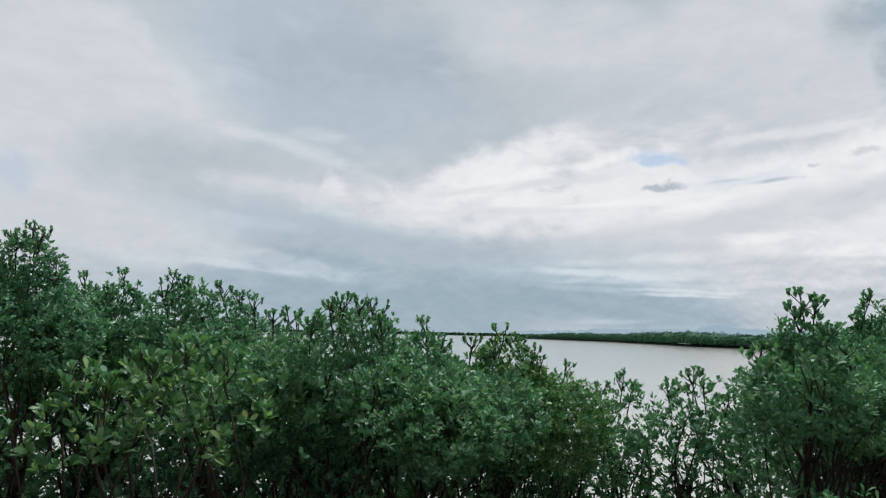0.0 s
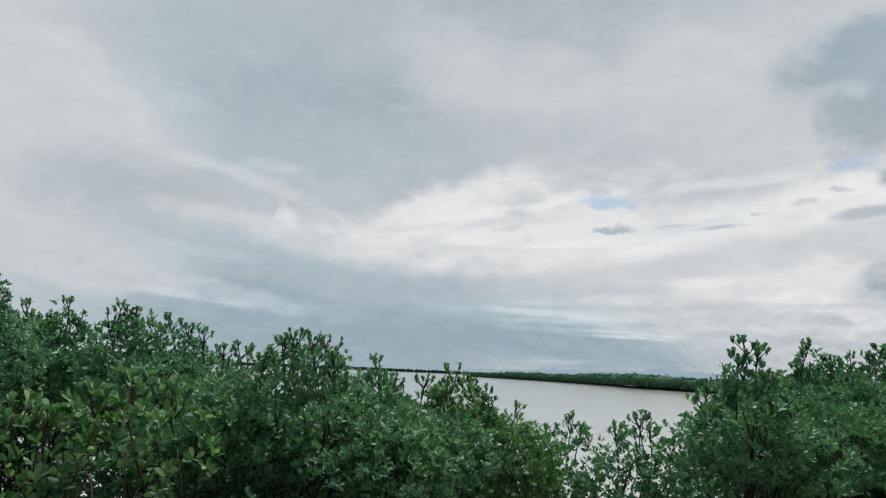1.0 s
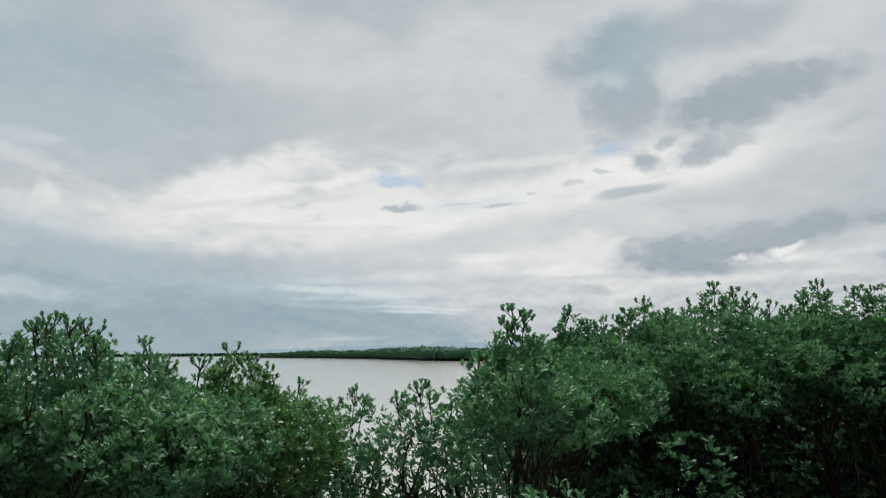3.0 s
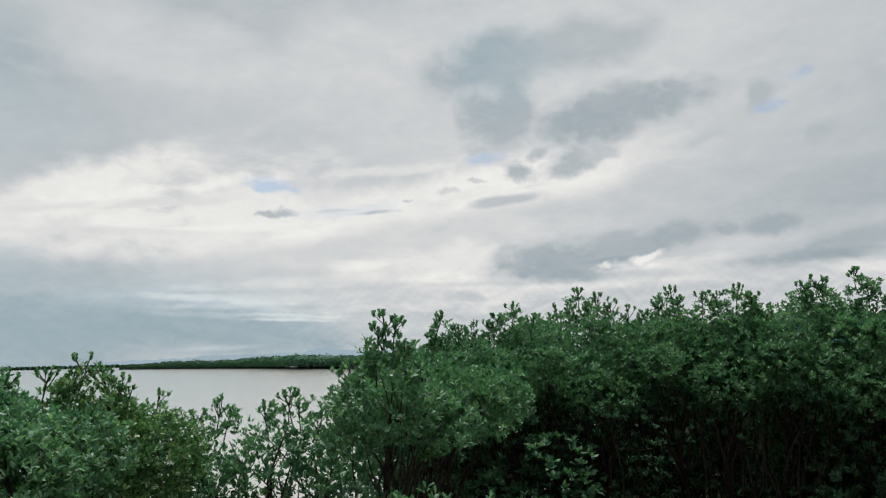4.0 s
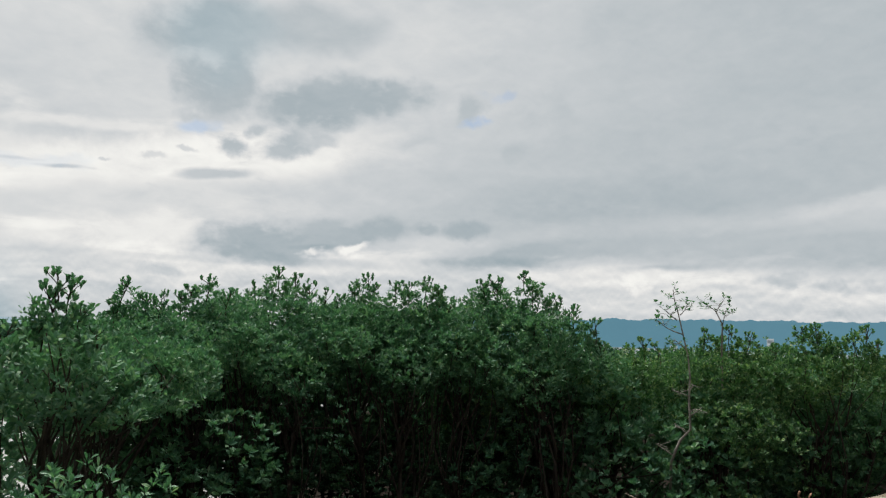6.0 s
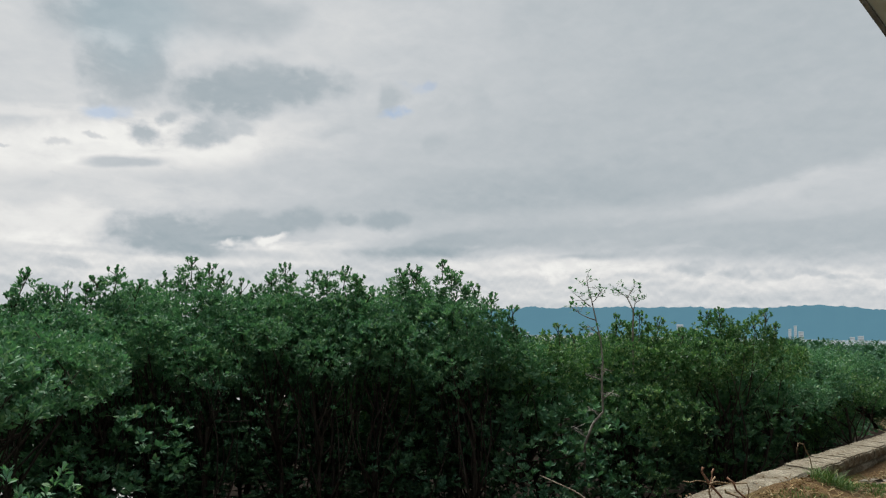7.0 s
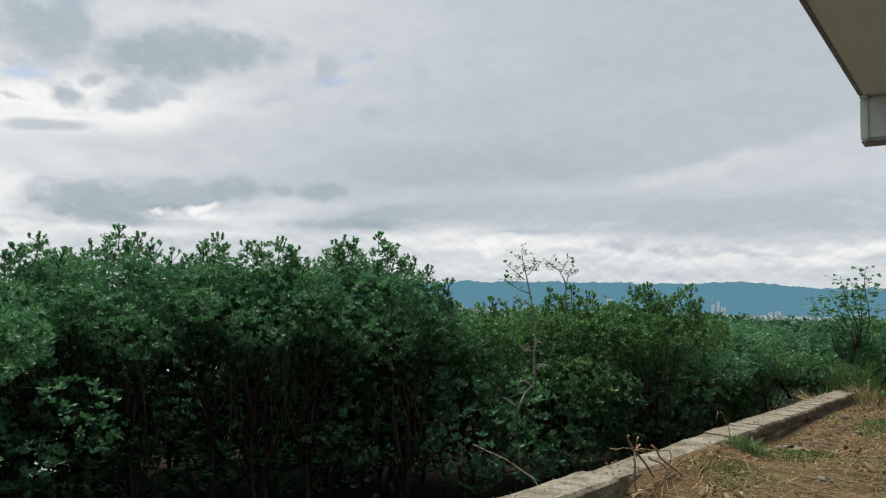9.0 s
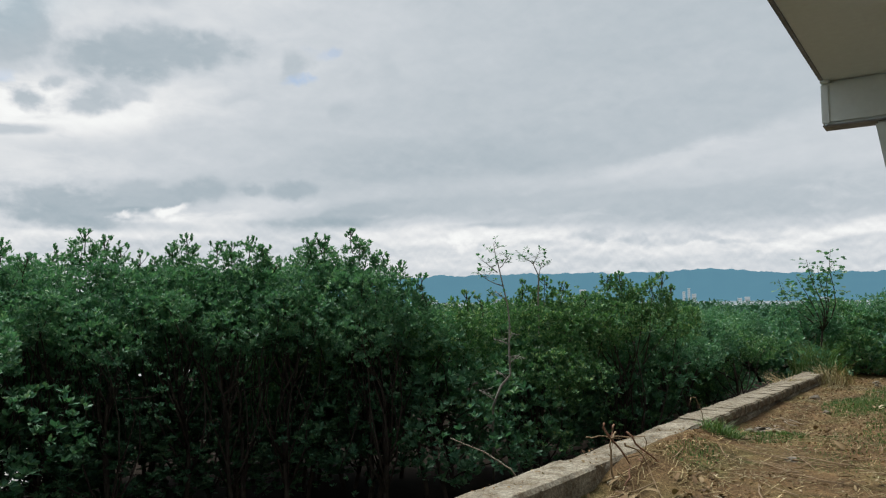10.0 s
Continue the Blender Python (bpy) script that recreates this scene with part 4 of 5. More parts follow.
def islet(name, label, shore, tops, deep, seed, leaf=0.9, step=1.5):
    """A low mangrove islet: a dark shore and woods, along a shore given by azimuths and distances."""
    nrg = np.random.default_rng(seed)
    azs, ds = [p[0] for p in shore], [p[1] for p in shore]
    isle = thing(name, label, "islet")
    v, f, cs, rs = [], [], [], []
    az = azs[0]
    line = []
    while az < azs[-1]:
        d = float(np.interp(az, azs, ds))
        line.append((az, d))
        az += math.degrees(step / d)
    for k, (az, d) in enumerate(line):
        top = float(np.interp(az, [t[0] for t in tops], [t[1] for t in tops]))
        high = 1.6 + d * math.tan(radians(top))
        ragged = 0.6 * noise.noise(Vector((k * 0.13, seed, 0)))
        shape = [(0, WATER_Z - 0.3), (0.2, WATER_Z + 0.4), (1.0, WATER_Z + 0.4), (deep, WATER_Z + 0.5), (deep + 2, WATER_Z - 0.3)]
        for q, z in shape:
            v.append(tuple(polar(az, d + q + ragged, z)))
        for j in range(5):
            depth = nrg.uniform(1.0, deep * 0.8)
            h = (high - WATER_Z) * (0.45 + 0.5 * min(1, depth / (deep * 0.4))) * nrg.uniform(0.72, 1.0)
            r = max(0.5, h * 0.42)
            p = polar(az + nrg.uniform(-0.1, 0.1), d + depth + r * 0.5, WATER_Z + h - r)
            cs.append(tuple(p))
            rs.append((r * 1.25, r * 1.25, r))
            if j < 2:
                p = polar(az + nrg.uniform(-0.1, 0.1), d + 1.2, WATER_Z + h * 0.42)
                cs.append(tuple(p))
                rs.append((r, r, h * 0.35))
    n = 5
    for i in range(len(line) - 1):
        for k in range(n - 1):
            f.append((i * n + k, i * n + k + 1, (i + 1) * n + k + 1, (i + 1) * n + k))
    # the closed mass of the woods under the single crowns
    hull, ring = [], ((0.6, 0.16), (2.0, 0.42), (deep * 0.3, 0.72), (deep * 0.6, 0.78), (deep * 0.95, 0.6), (deep, 0.1))
    for k, (az, d) in enumerate(line):
        top = float(np.interp(az, [t[0] for t in tops], [t[1] for t in tops]))
        high = 1.6 + d * math.tan(radians(top)) - WATER_Z
        for j, (q, z) in enumerate(ring):
            lump = 1 + 0.16 * noise.noise(Vector((k * step / 4.0, j * 1.3, seed)))
            hull.append(tuple(polar(az, d + q, WATER_Z + max(0.3, high * z * lump))))
    m = len(ring)
    hull_faces = [(i * m + k, (i + 1) * m + k, (i + 1) * m + k + 1, i * m + k + 1) for i in range(len(line) - 1) for k in range(m - 1)]
    mesh_object("thicket", hull, hull_faces, THICKET, isle, "closed green mass of the woods", smooth=True)
    mesh_object("shore", v, f, SHORE_DARK, isle, "dark shaded waterline under the trees")
    lv, lf = clumps(cs, rs, nrg, 46, leaf)
    woods = mesh_object("foliage", lv, lf, LEAF_FAR, isle, "low dense mangrove woods")
    woods["kind"] = "stuff"
    return isle


islet("mangrove_islet", "low mangrove islet of dark green woods in the bay",
      [(3.6, 430), (7, 370), (10.7, 305), (15.7, 222), (19.8, 200), (27, 170), (33, 160)],
      [(3.6, -0.20), (4.6, -0.06), (7, 0.18), (10.5, 0.16), (13, 0.32), (14.5, 0.42), (15.45, 0.60), (16.2, 0.44), (17.8, 0.42), (20, 0.26), (26, 0.3), (33, 0.4)], 26, 5, 0.6, 1.6)
islet("mangrove_spit", "thin dark spit of low mangroves far over the water",
      [(-16, 820), (-7, 800), (0, 720), (5.5, 640)], [(-16, -0.05), (-7, -0.04), (-2, -0.06), (5.5, -0.12)], 20, 6, 1.6, 4.0)


def building(x, y, z, wide, deep_, high, storeys, turn):
    b = thing("city_building", "pale many-storeyed building below the far hills", "building", "far city", (x, y, z))
    b.rotation_euler = (0, 0, radians(turn))
    bm = bmesh.new()
    block(bm, (-wide / 2, -deep_ / 2, 0), (wide / 2, deep_ / 2, high))
    part("wall", bm, BUILDING, b)
    bm = bmesh.new()
    block(bm, (-wide / 2 - 0.8, -deep_ / 2 - 0.8, high), (wide / 2 + 0.8, deep_ / 2 + 0.8, high + 1.6))
    part("roof", bm, BUILDING, b)
    for k in range(storeys):
        bm = bmesh.new()
        zz = high * (k + 0.4) / storeys
        block(bm, (-wide * 0.42, -deep_ / 2 - 0.4, zz), (wide * 0.42, -deep_ / 2 + 0.3, zz + high / storeys * 0.42))
        part("window", bm, GLASS_DARK, b)
    return b


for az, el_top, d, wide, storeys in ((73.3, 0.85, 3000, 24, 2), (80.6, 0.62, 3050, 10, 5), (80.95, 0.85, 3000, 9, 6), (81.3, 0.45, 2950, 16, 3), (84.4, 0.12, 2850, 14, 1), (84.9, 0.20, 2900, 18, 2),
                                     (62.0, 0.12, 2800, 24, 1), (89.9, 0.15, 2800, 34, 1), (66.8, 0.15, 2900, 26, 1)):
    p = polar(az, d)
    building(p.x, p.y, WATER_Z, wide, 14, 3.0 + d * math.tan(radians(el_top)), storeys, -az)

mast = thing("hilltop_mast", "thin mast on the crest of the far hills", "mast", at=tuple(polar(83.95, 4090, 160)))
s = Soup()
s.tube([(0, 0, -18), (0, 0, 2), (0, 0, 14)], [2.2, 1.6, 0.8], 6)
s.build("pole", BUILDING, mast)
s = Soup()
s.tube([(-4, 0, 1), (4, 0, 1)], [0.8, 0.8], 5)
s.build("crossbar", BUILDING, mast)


# ---------------------------------------------------------------- the house whose eave hangs over the view
def house():
    h = thing("house", "plain plastered house with a deep concrete eave", "house", at=(3.793, -0.141, 0))
    h.rotation_euler = (0, 0, radians(-7.4))

    def piece(name, lo, hi, bevel=0.008, label=""):
        bm = bmesh.new()
        block(bm, lo, hi, bevel)
        return part(name, bm, PAINTED, h, label)
    piece("roof_slab", (-11.0, -7.0, 2.432), (0.0, 0.0, 2.56), 0.012, "grey painted concrete roof slab")
    piece("edge_beam", (-0.115, -6.5, 2.240), (-0.004, -0.003, 2.430), 0.012, "painted beam under the slab's end")
    piece("drip_edge", (-0.145, -0.04, 2.418), (-0.002, -0.004, 2.431), 0.004)
    bm = bmesh.new()
    block(bm, (-11.0, -0.020, 2.4265), (-0.15, -0.003, 2.4315), 0.002)
    part("drip_strip", bm, STAINED_SHADED, h, "damp-stained strip along the slab's edge")
    # shade put into colour: a dark strip keeps bounced light off the underside
    bm = bmesh.new()
    block(bm, (-0.117, -6.5, 2.2335), (-0.006, -0.005, 2.2395), 0.002)
    part("shaded_underside", bm, STAINED_SHADED, h, "dark strip painting the shade under the beam")
    piece("corner_strip", (-0.121, -0.034, 2.246), (-0.1155, -0.004, 2.415), 0.002, "thin plaster strip at the beam's end")
    # the bracket that carries the beam leans inwards towards the wall
    bm = bmesh.new()
    block(bm, (-0.11, -0.62, 0.9), (-0.012, -0.200, 2.232), 0.01)
    for v in bm.verts:
        if v.co.y > -0.4:
            v.co.y -= (2.232 - v.co.z) * 0.15
        else:
            v.co.y -= 0.6
    part("bracket", bm, PAINTED, h, "tapered plastered bracket")
    piece("wall", (-10.8, -1.45, -0.2), (-0.16, -1.25, 2.430), 0.01)
    piece("wall", (-0.15, -6.8, -0.2), (-0.01, -1.25, 2.232), 0.01)
    piece("wall", (-11.0, -6.8, -0.2), (-10.8, -1.25, 2.430), 0.01)
    piece("wall", (-10.8, -7.0, -0.2), (-0.15, -6.8, 2.430), 0.01)
    # unseen upper storey, added to hold sky light off the lower foliage
    piece("shading_upper_wall", (-10.8, -6.8, 2.57), (-0.3, -1.3, 5.4), 0.01)
    piece("shading_upper_roof", (-11.0, -7.0, 5.41), (0.0, -0.9, 5.55), 0.01)
    return h


house()


# ---------------------------------------------------------------- the mangroves
def P(*flat):
    return [tuple(flat[i:i + 3]) for i in range(0, len(flat), 3)]


# towards the open water, from a tall tree to the low gap
mangrove("tall dark mangrove with ragged upper shoots", P(-3.84, 5.85, 2.15, -3.78, 5.89, 2.40, -3.68, 5.96, 2.48, -3.62, 5.99, 2.43, -3.52, 6.05, 2.19), (-4.1, 6.2), 0.75, 101, leaf=0.046, dense=0.95, body=23, low=0.25, recess=0.6, skirt=6)
mangrove("mangrove with small dark leaves and open top", P(-3.62, 6.68, 2.12, -3.44, 6.78, 2.0, -3.3, 6.85, 2.17, -3.2, 6.89, 2.06), (-3.5, 7.1), 0.7, 102, leaf=0.046, dense=0.95, body=20, low=0.25, recess=0.6, skirt=6)
mangrove("mangrove with leafy shoots over the hedge", P(-2.78, 6.42, 2.04, -2.67, 6.47, 2.13, -2.57, 6.51, 2.10, -2.31, 6.61, 2.04, -2.12, 6.67, 1.97, -2.02, 6.70, 1.94), (-2.4, 6.85), 0.75, 103, leaf=0.046, dense=0.95, body=21, low=0.25, recess=0.6, skirt=6)
mangrove("low bushy mangrove with fresh light green leaves", P(-2.31, 4.21, 1.42, -2.15, 4.29, 1.38, -1.97, 4.38, 1.50, -1.76, 4.46, 1.58, -1.54, 4.55, 1.52), (-1.95, 4.85), 0.85, 104, bright=True, leaf=0.072, fine=1, dense=0.34, low=0.9, lobe=0.24, body=12, skirt=0, veil=0.3, drop=0.14)
mangrove("slender mangrove with bare forked shoots", P(-1.59, 5.79, 1.77, -1.49, 5.81, 1.79, -1.43, 5.83, 1.76), (-1.5, 6.0), 0.5, 105, leaf=0.046, dense=0.95, drop=0.32, low=0.25, skirt=6)
mangrove("rounded mangrove with upright leaf rosettes", P(-1.16, 5.38, 1.76, -1.05, 5.40, 1.86, -0.98, 5.41, 1.89, -0.89, 5.43, 1.88, -0.78, 5.44, 1.86, -0.72, 5.45, 1.76), (-0.95, 5.75), 0.8, 106, leaf=0.046, drop=0.16, low=0.25, skirt=6, lobe=0.28, body=20, dense=0.62)
mangrove("mid-height mangrove with a short pointed shoot", P(-0.62, 5.77, 1.58, -0.45, 5.78, 1.74, -0.34, 5.79, 1.60, -0.25, 5.79, 1.58), (-0.4, 6.0), 0.7, 107, leaf=0.046, dense=0.95, low=0.25, skirt=6)
mangrove("mangrove with one thin shoot above the rest", P(0.0, 6.40, 1.59, 0.18, 6.40, 1.59, 0.27, 6.39, 1.70, 0.34, 6.39, 1.59, 0.50, 6.38, 1.52, 0.58, 6.37, 1.45), (0.25, 6.65), 0.65, 108, leaf=0.046, dense=0.95, bright=True, low=0.25, skirt=6)
mangrove("sloping side of a mangrove beside the gap", P(0.85, 7.15, 1.37, 0.95, 7.14, 1.17, 1.06, 7.12, 1.06), (0.85, 7.3), 0.45, 109, leaf=0.046, dense=0.65, body=10, low=-0.3, even=True)
mangrove("low open mangrove with water glinting through", P(1.30, 7.49, 1.16, 1.46, 7.46, 1.28, 1.57, 7.44, 1.19), (1.45, 7.6), 0.42, 110, leaf=0.054, dense=0.33, body=20, lobe=0.24, low=-0.8, skirt=0, even=True, veil=0.3)
mangrove("low thin-crowned mangrove before the open water", P(1.80, 7.18, 1.22, 1.98, 7.13, 1.30, 2.04, 7.11, 1.33, 2.12, 7.09, 1.22), (1.98, 7.25), 0.38, 111, leaf=0.054, dense=0.33, body=20, lobe=0.24, low=-0.8, skirt=0, even=True, veil=0.3)
mangrove("low sparse mangrove before the open water", P(2.33, 7.02, 1.14, 2.43, 6.99, 1.22), (2.4, 7.15), 0.36, 112, leaf=0.054, dense=0.33, body=20, lobe=0.24, low=-0.8, skirt=0, even=True, veil=0.3)
mangrove("mangrove with a tall forked leafy shoot", P(2.32, 6.12, 1.60, 2.47, 6.06, 1.69, 2.57, 6.02, 2.02, 2.50, 6.05, 1.90, 2.67, 5.98, 1.96, 2.74, 5.95, 1.75, 2.85, 5.90, 1.58), (2.75, 6.3), 0.55, 113, drop=0.30, low=0.6, recess=0.1, skirt=6, dense=0.8)
# the thick hedge
mangrove("mangrove with a loose shoot over a dense crown", P(4.12, 7.95, 2.13, 4.01, 8.01, 1.89, 4.25, 7.88, 1.99, 4.45, 7.78, 2.0), (4.2, 8.1), 0.8, 114, fine=0, low=0.62, recess=-0.06, skirt=0, body=22)
mangrove("dense mangrove of dull green leaves", P(3.25, 6.9, 1.62, 3.5, 6.8, 1.72, 3.7, 6.7, 1.78), (3.5, 7.1), 0.7, 115, fine=0, sprigs=False, low=0.62, recess=-0.06, skirt=0, body=22)
mangrove("dense mangrove with a high single shoot", P(4.92, 8.20, 2.03, 5.04, 8.13, 2.12, 5.19, 8.04, 2.25, 5.41, 7.89, 2.10), (5.2, 8.3), 0.8, 116, fine=0, low=0.62, recess=-0.06, skirt=0, body=22)
mangrove("tall rounded mangrove in the thick hedge", P(6.14, 8.49, 2.28, 6.40, 8.30, 2.49, 6.59, 8.15, 2.41, 6.73, 8.04, 2.33, 6.91, 7.88, 2.23), (6.5, 8.5), 0.95, 117, fine=0, low=0.62, recess=-0.06, skirt=0, body=28)
mangrove("mangrove with a pointed leafy head", P(7.06, 7.75, 2.14, 7.24, 7.59, 2.31, 7.34, 7.49, 2.45, 7.44, 7.40, 2.31), (7.3, 7.8), 0.85, 118, fine=0, low=0.62, recess=-0.06, skirt=0, body=22)
mangrove("mangrove with arching shoots over the hedge", P(7.49, 7.07, 2.34, 7.62, 6.94, 2.34, 7.81, 6.73, 2.42, 7.88, 6.64, 2.32, 8.03, 6.47, 2.14), (7.9, 7.0), 0.9, 119, fine=0, low=0.62, recess=-0.06, skirt=0, body=22)
mangrove("mangrove with a tight rounded head", P(8.26, 6.17, 2.40, 8.33, 6.08, 2.46, 8.41, 5.98, 2.42), (8.45, 6.3), 0.8, 120, fine=0, low=0.62, recess=-0.06, skirt=0, body=22)
mangrove("tall mangrove ending the thick hedge", P(8.35, 5.53, 2.51, 8.43, 5.42, 2.32, 8.57, 5.20, 2.21, 8.71, 4.96, 2.08, 8.84, 4.73, 1.90, 8.87, 4.68, 1.64), (8.75, 5.4), 0.8, 121, fine=0, low=0.62, recess=-0.06, skirt=0, body=22)
# sparse shaded growth in front of the hedge
mangrove("low front mangrove with large upright leaf rosettes", P(1.80, 4.02, 0.92, 1.98, 4.05, 0.96, 2.15, 3.98, 0.75), (2.0, 4.1), 0.28, 139, leaf=0.055, fine=2, dense=0.25, sprigs=False, body=6, lobe=0.28)
for k, (x, y, top, r) in enumerate(((6.0, 7.4, 1.15, 0.8), (7.5, 6.7, 1.15, 0.8), (8.6, 5.3, 1.15, 0.8))):
    mangrove("low shaded mangrove crown with drooping leaves", P(x - 0.3, y, top - 0.1, x + 0.05, y + 0.1, top, x + 0.3, y - 0.1, top - 0.12), (x, y), r, 140 + k, fine=0, sprigs=False, low=0.2, dense=0.14, body=5, skirt=3, veil=0.2)
for k, (x, y, top, r, low) in enumerate(((4.9, 7.9, 1.62, 0.5, 0.9), (5.6, 7.75, 1.88, 0.5, 1.1), (6.1, 7.35, 1.5, 0.45, 0.8), (6.8, 7.2, 1.92, 0.55, 1.0), (7.3, 6.6, 1.6, 0.5, 0.9), (7.9, 6.1, 1.9, 0.5, 1.0), (8.3, 5.2, 1.6, 0.5, 0.85))):
    mangrove("leafy mangrove crown sloping forward from the hedge", P(x - 0.3, y, top - 0.15, x + 0.05, y + 0.15, top + 0.05, x + 0.3, y - 0.1, top - 0.2), (x, y), r, 200 + k, fine=0, sprigs=False, low=low, body=13, lobe=0.28, skirt=0, recess=0.0, drop=0.1, dense=0.68, veil=0.7)
# the back of the hedge
back_tree = mangrove("dense mangrove at the back of the hedge", P(3.9, 9.0, 1.75, 4.3, 9.1, 1.85, 4.7, 8.9, 1.75, 4.2, 9.4, 1.8), (4.3, 9.2), 1.0, 150, fine=0, sprigs=False, low=-1.1, body=16, lobe=0.55, dense=0.55, leaf=0.105, skirt=0, even=True, veil=0)
for k, (x, y, h) in enumerate(((-2.6, 7.6, 0.60), (-1.4, 7.4, 0.60), (-3.8, 7.6, 0.62), (6.2, 8.7, 0.62), (7.0, 8.2, 0.62), (7.8, 7.5, 0.62), (8.6, 6.5, 0.62), (-5.6, 7.4, 1.0), (-4.6, 8.2, 0.95), (-3.2, 8.3, 0.95), (-2.0, 8.1, 0.90), (-0.8, 7.5, 0.88), (0.1, 7.7, 0.86), (5.6, 9.6, 1.03), (6.9, 9.5, 1.10), (8.0, 8.6, 1.10), (8.8, 7.7, 1.08), (9.4, 6.8, 1.06), (9.9, 5.9, 0.93), (4.6, 8.1, 0.76), (9.2, 4.6, 0.85), (10.6, 4.0, 0.85), (12.0, 3.0, 0.82), (6.8, 8.6, 0.84), (9.3, 6.0, 0.84), (4.9, 9.9, 0.98), (6.3, 10.2, 1.0), (7.4, 9.1, 1.0), (5.7, 8.3, 0.60), (5.2, 10.8, 1.0), (6.6, 11.0, 1.0), (7.9, 10.0, 1.0), (9.0, 9.0, 1.0), (10.0, 7.8, 1.0), (10.6, 6.6, 0.95), (11.0, 5.0, 0.87), (12.2, 4.2, 0.90), (13.2, 3.4, 0.88), (14.6, 3.0, 0.87), (17.5, 2.6, 0.88), (16.8, 3.4, 0.85), (18.8, 2.9, 0.85), (20.4, 2.5, 0.86), (19.4, 4.2, 0.85), (15.2, 3.7, 0.82), (22.2, 2.9, 0.86))):
    b = copy_thing(back_tree, pose(x, y, -1.45, 0, 0, 67 * k))
    b.scale = (0.95, 0.95, h)
# beyond the hedge, along the wall to its end
mangrove("light green mangrove before the far hills", P(9.29, 4.98, 1.46, 9.58, 4.42, 1.68, 9.66, 4.24, 1.62), (9.6, 4.9), 0.8, 122, skirt=1, bright=True, fine=0, low=0.5)
mangrove("light green mangrove crown over the wall", P(10.36, 3.86, 1.84, 10.47, 3.56, 1.88, 10.57, 3.27, 1.81, 10.66, 3.0, 1.65), (10.7, 3.7), 0.85, 123, skirt=1, bright=True, fine=0, low=0.5)
mangrove("broad light green mangrove beside the wall", P(11.23, 2.82, 1.92, 11.27, 2.66, 1.95, 11.36, 2.23, 1.84, 11.40, 2.06, 1.94, 11.42, 1.92, 1.74), (11.6, 2.7), 0.85, 124, skirt=1, bright=True, fine=0, low=0.5)
mangrove("low mangrove crown near the wall's end", P(13.3, 2.5, 1.42, 13.5, 2.1, 1.46, 13.6, 1.7, 1.40), (13.7, 2.3), 0.9, 125, skirt=1, fine=0, sprigs=False, low=0.5)
mangrove("dark mangrove crown past the wall's end", P(15.9, 2.43, 1.44, 15.99, 1.78, 1.51, 16.06, 1.08, 1.42), (16.3, 1.9), 1.0, 126, skirt=1, fine=0, sprigs=False, low=0.5)
mangrove("dull mangrove crown past the wall's end", P(17.3, 0.9, 1.5, 17.4, 0.4, 1.55, 17.5, -0.3, 1.6), (17.8, 0.5), 1.0, 127, leaf=0.085, fine=0, sprigs=False, ground=-0.1, low=0.0)
mangrove("bushy dark tree closing the yard", P(19.0, -1.2, 1.8, 19.1, -1.8, 2.1, 19.2, -2.4, 2.3), (19.5, -1.6), 1.2, 128, fine=0, sprigs=False, ground=-0.1, low=0.0, body=14)
for k, (x, y, top, r) in enumerate(((12.6, 3.3, 0.75, 0.9), (14.2, 2.9, 0.8, 0.9), (15.6, 2.4, 0.85, 0.8), (10.2, 3.3, 1.15, 0.8), (12.4, 2.4, 1.3, 0.9), (14.8, 1.6, 1.2, 0.8), (11.9, 3.8, 1.55, 0.9), (9.0, 6.2, 1.3, 0.9), (13.4, 2.8, 1.45, 0.9))):
    mangrove("leafy mangrove crown behind the sea wall", P(x - 0.3, y, top - 0.1, x + 0.05, y + 0.1, top, x + 0.3, y - 0.1, top - 0.12), (x, y), r, 160 + k, fine=0, sprigs=False, bright=k % 2 == 1, low=-0.55 if top < 0.9 else 0.35, body=10, skirt=2)
# thick growth that closes the yard past the wall's end
for k, (x, y, top, r) in enumerate(((16.6, 0.5, 0.95, 0.7), (17.2, -0.6, 1.1, 0.7), (17.6, -1.6, 1.25, 0.8), (18.2, -2.8, 1.5, 0.9), (16.9, 1.4, 1.3, 0.8), (19.6, -0.4, 1.6, 1.0), (18.6, -4.2, 1.7, 1.0))):
    mangrove("leafy bush past the end of the sea wall", P(x - 0.3, y, top - 0.1, x + 0.05, y + 0.1, top, x + 0.3, y - 0.1, top - 0.12), (x, y), r, 180 + k, fine=0, sprigs=False, bright=k % 2 == 1,
             low=-0.35, body=14, skirt=0, ground=-0.1, leaf=0.09, group="bushes past the wall")


def woods_beyond():
    """The woods that go on behind the first trees, too far off to count."""
    nrg = np.random.default_rng(55)
    cs, rs = [], []
    for k in range(520):
        az, d = nrg.uniform(57, 101), 26 + nrg.random() ** 1.5 * 150
        h = 2.6 + nrg.uniform(-0.5, 0.35)
        r = nrg.uniform(0.7, 1.2) * (1 + d / 120)
        p = polar(az, d, WATER_Z + h - r * 0.8)
        cs.append(tuple(p))
        rs.append((r, r, r * 0.8))
    v, f = clumps(cs, rs, nrg, 60, 0.24)
    tagged(mesh_object("mangrove_woods", v, f, LEAF_FAR), "low mangrove woods running on towards the hills", "woods", kind="stuff")


woods_beyond()


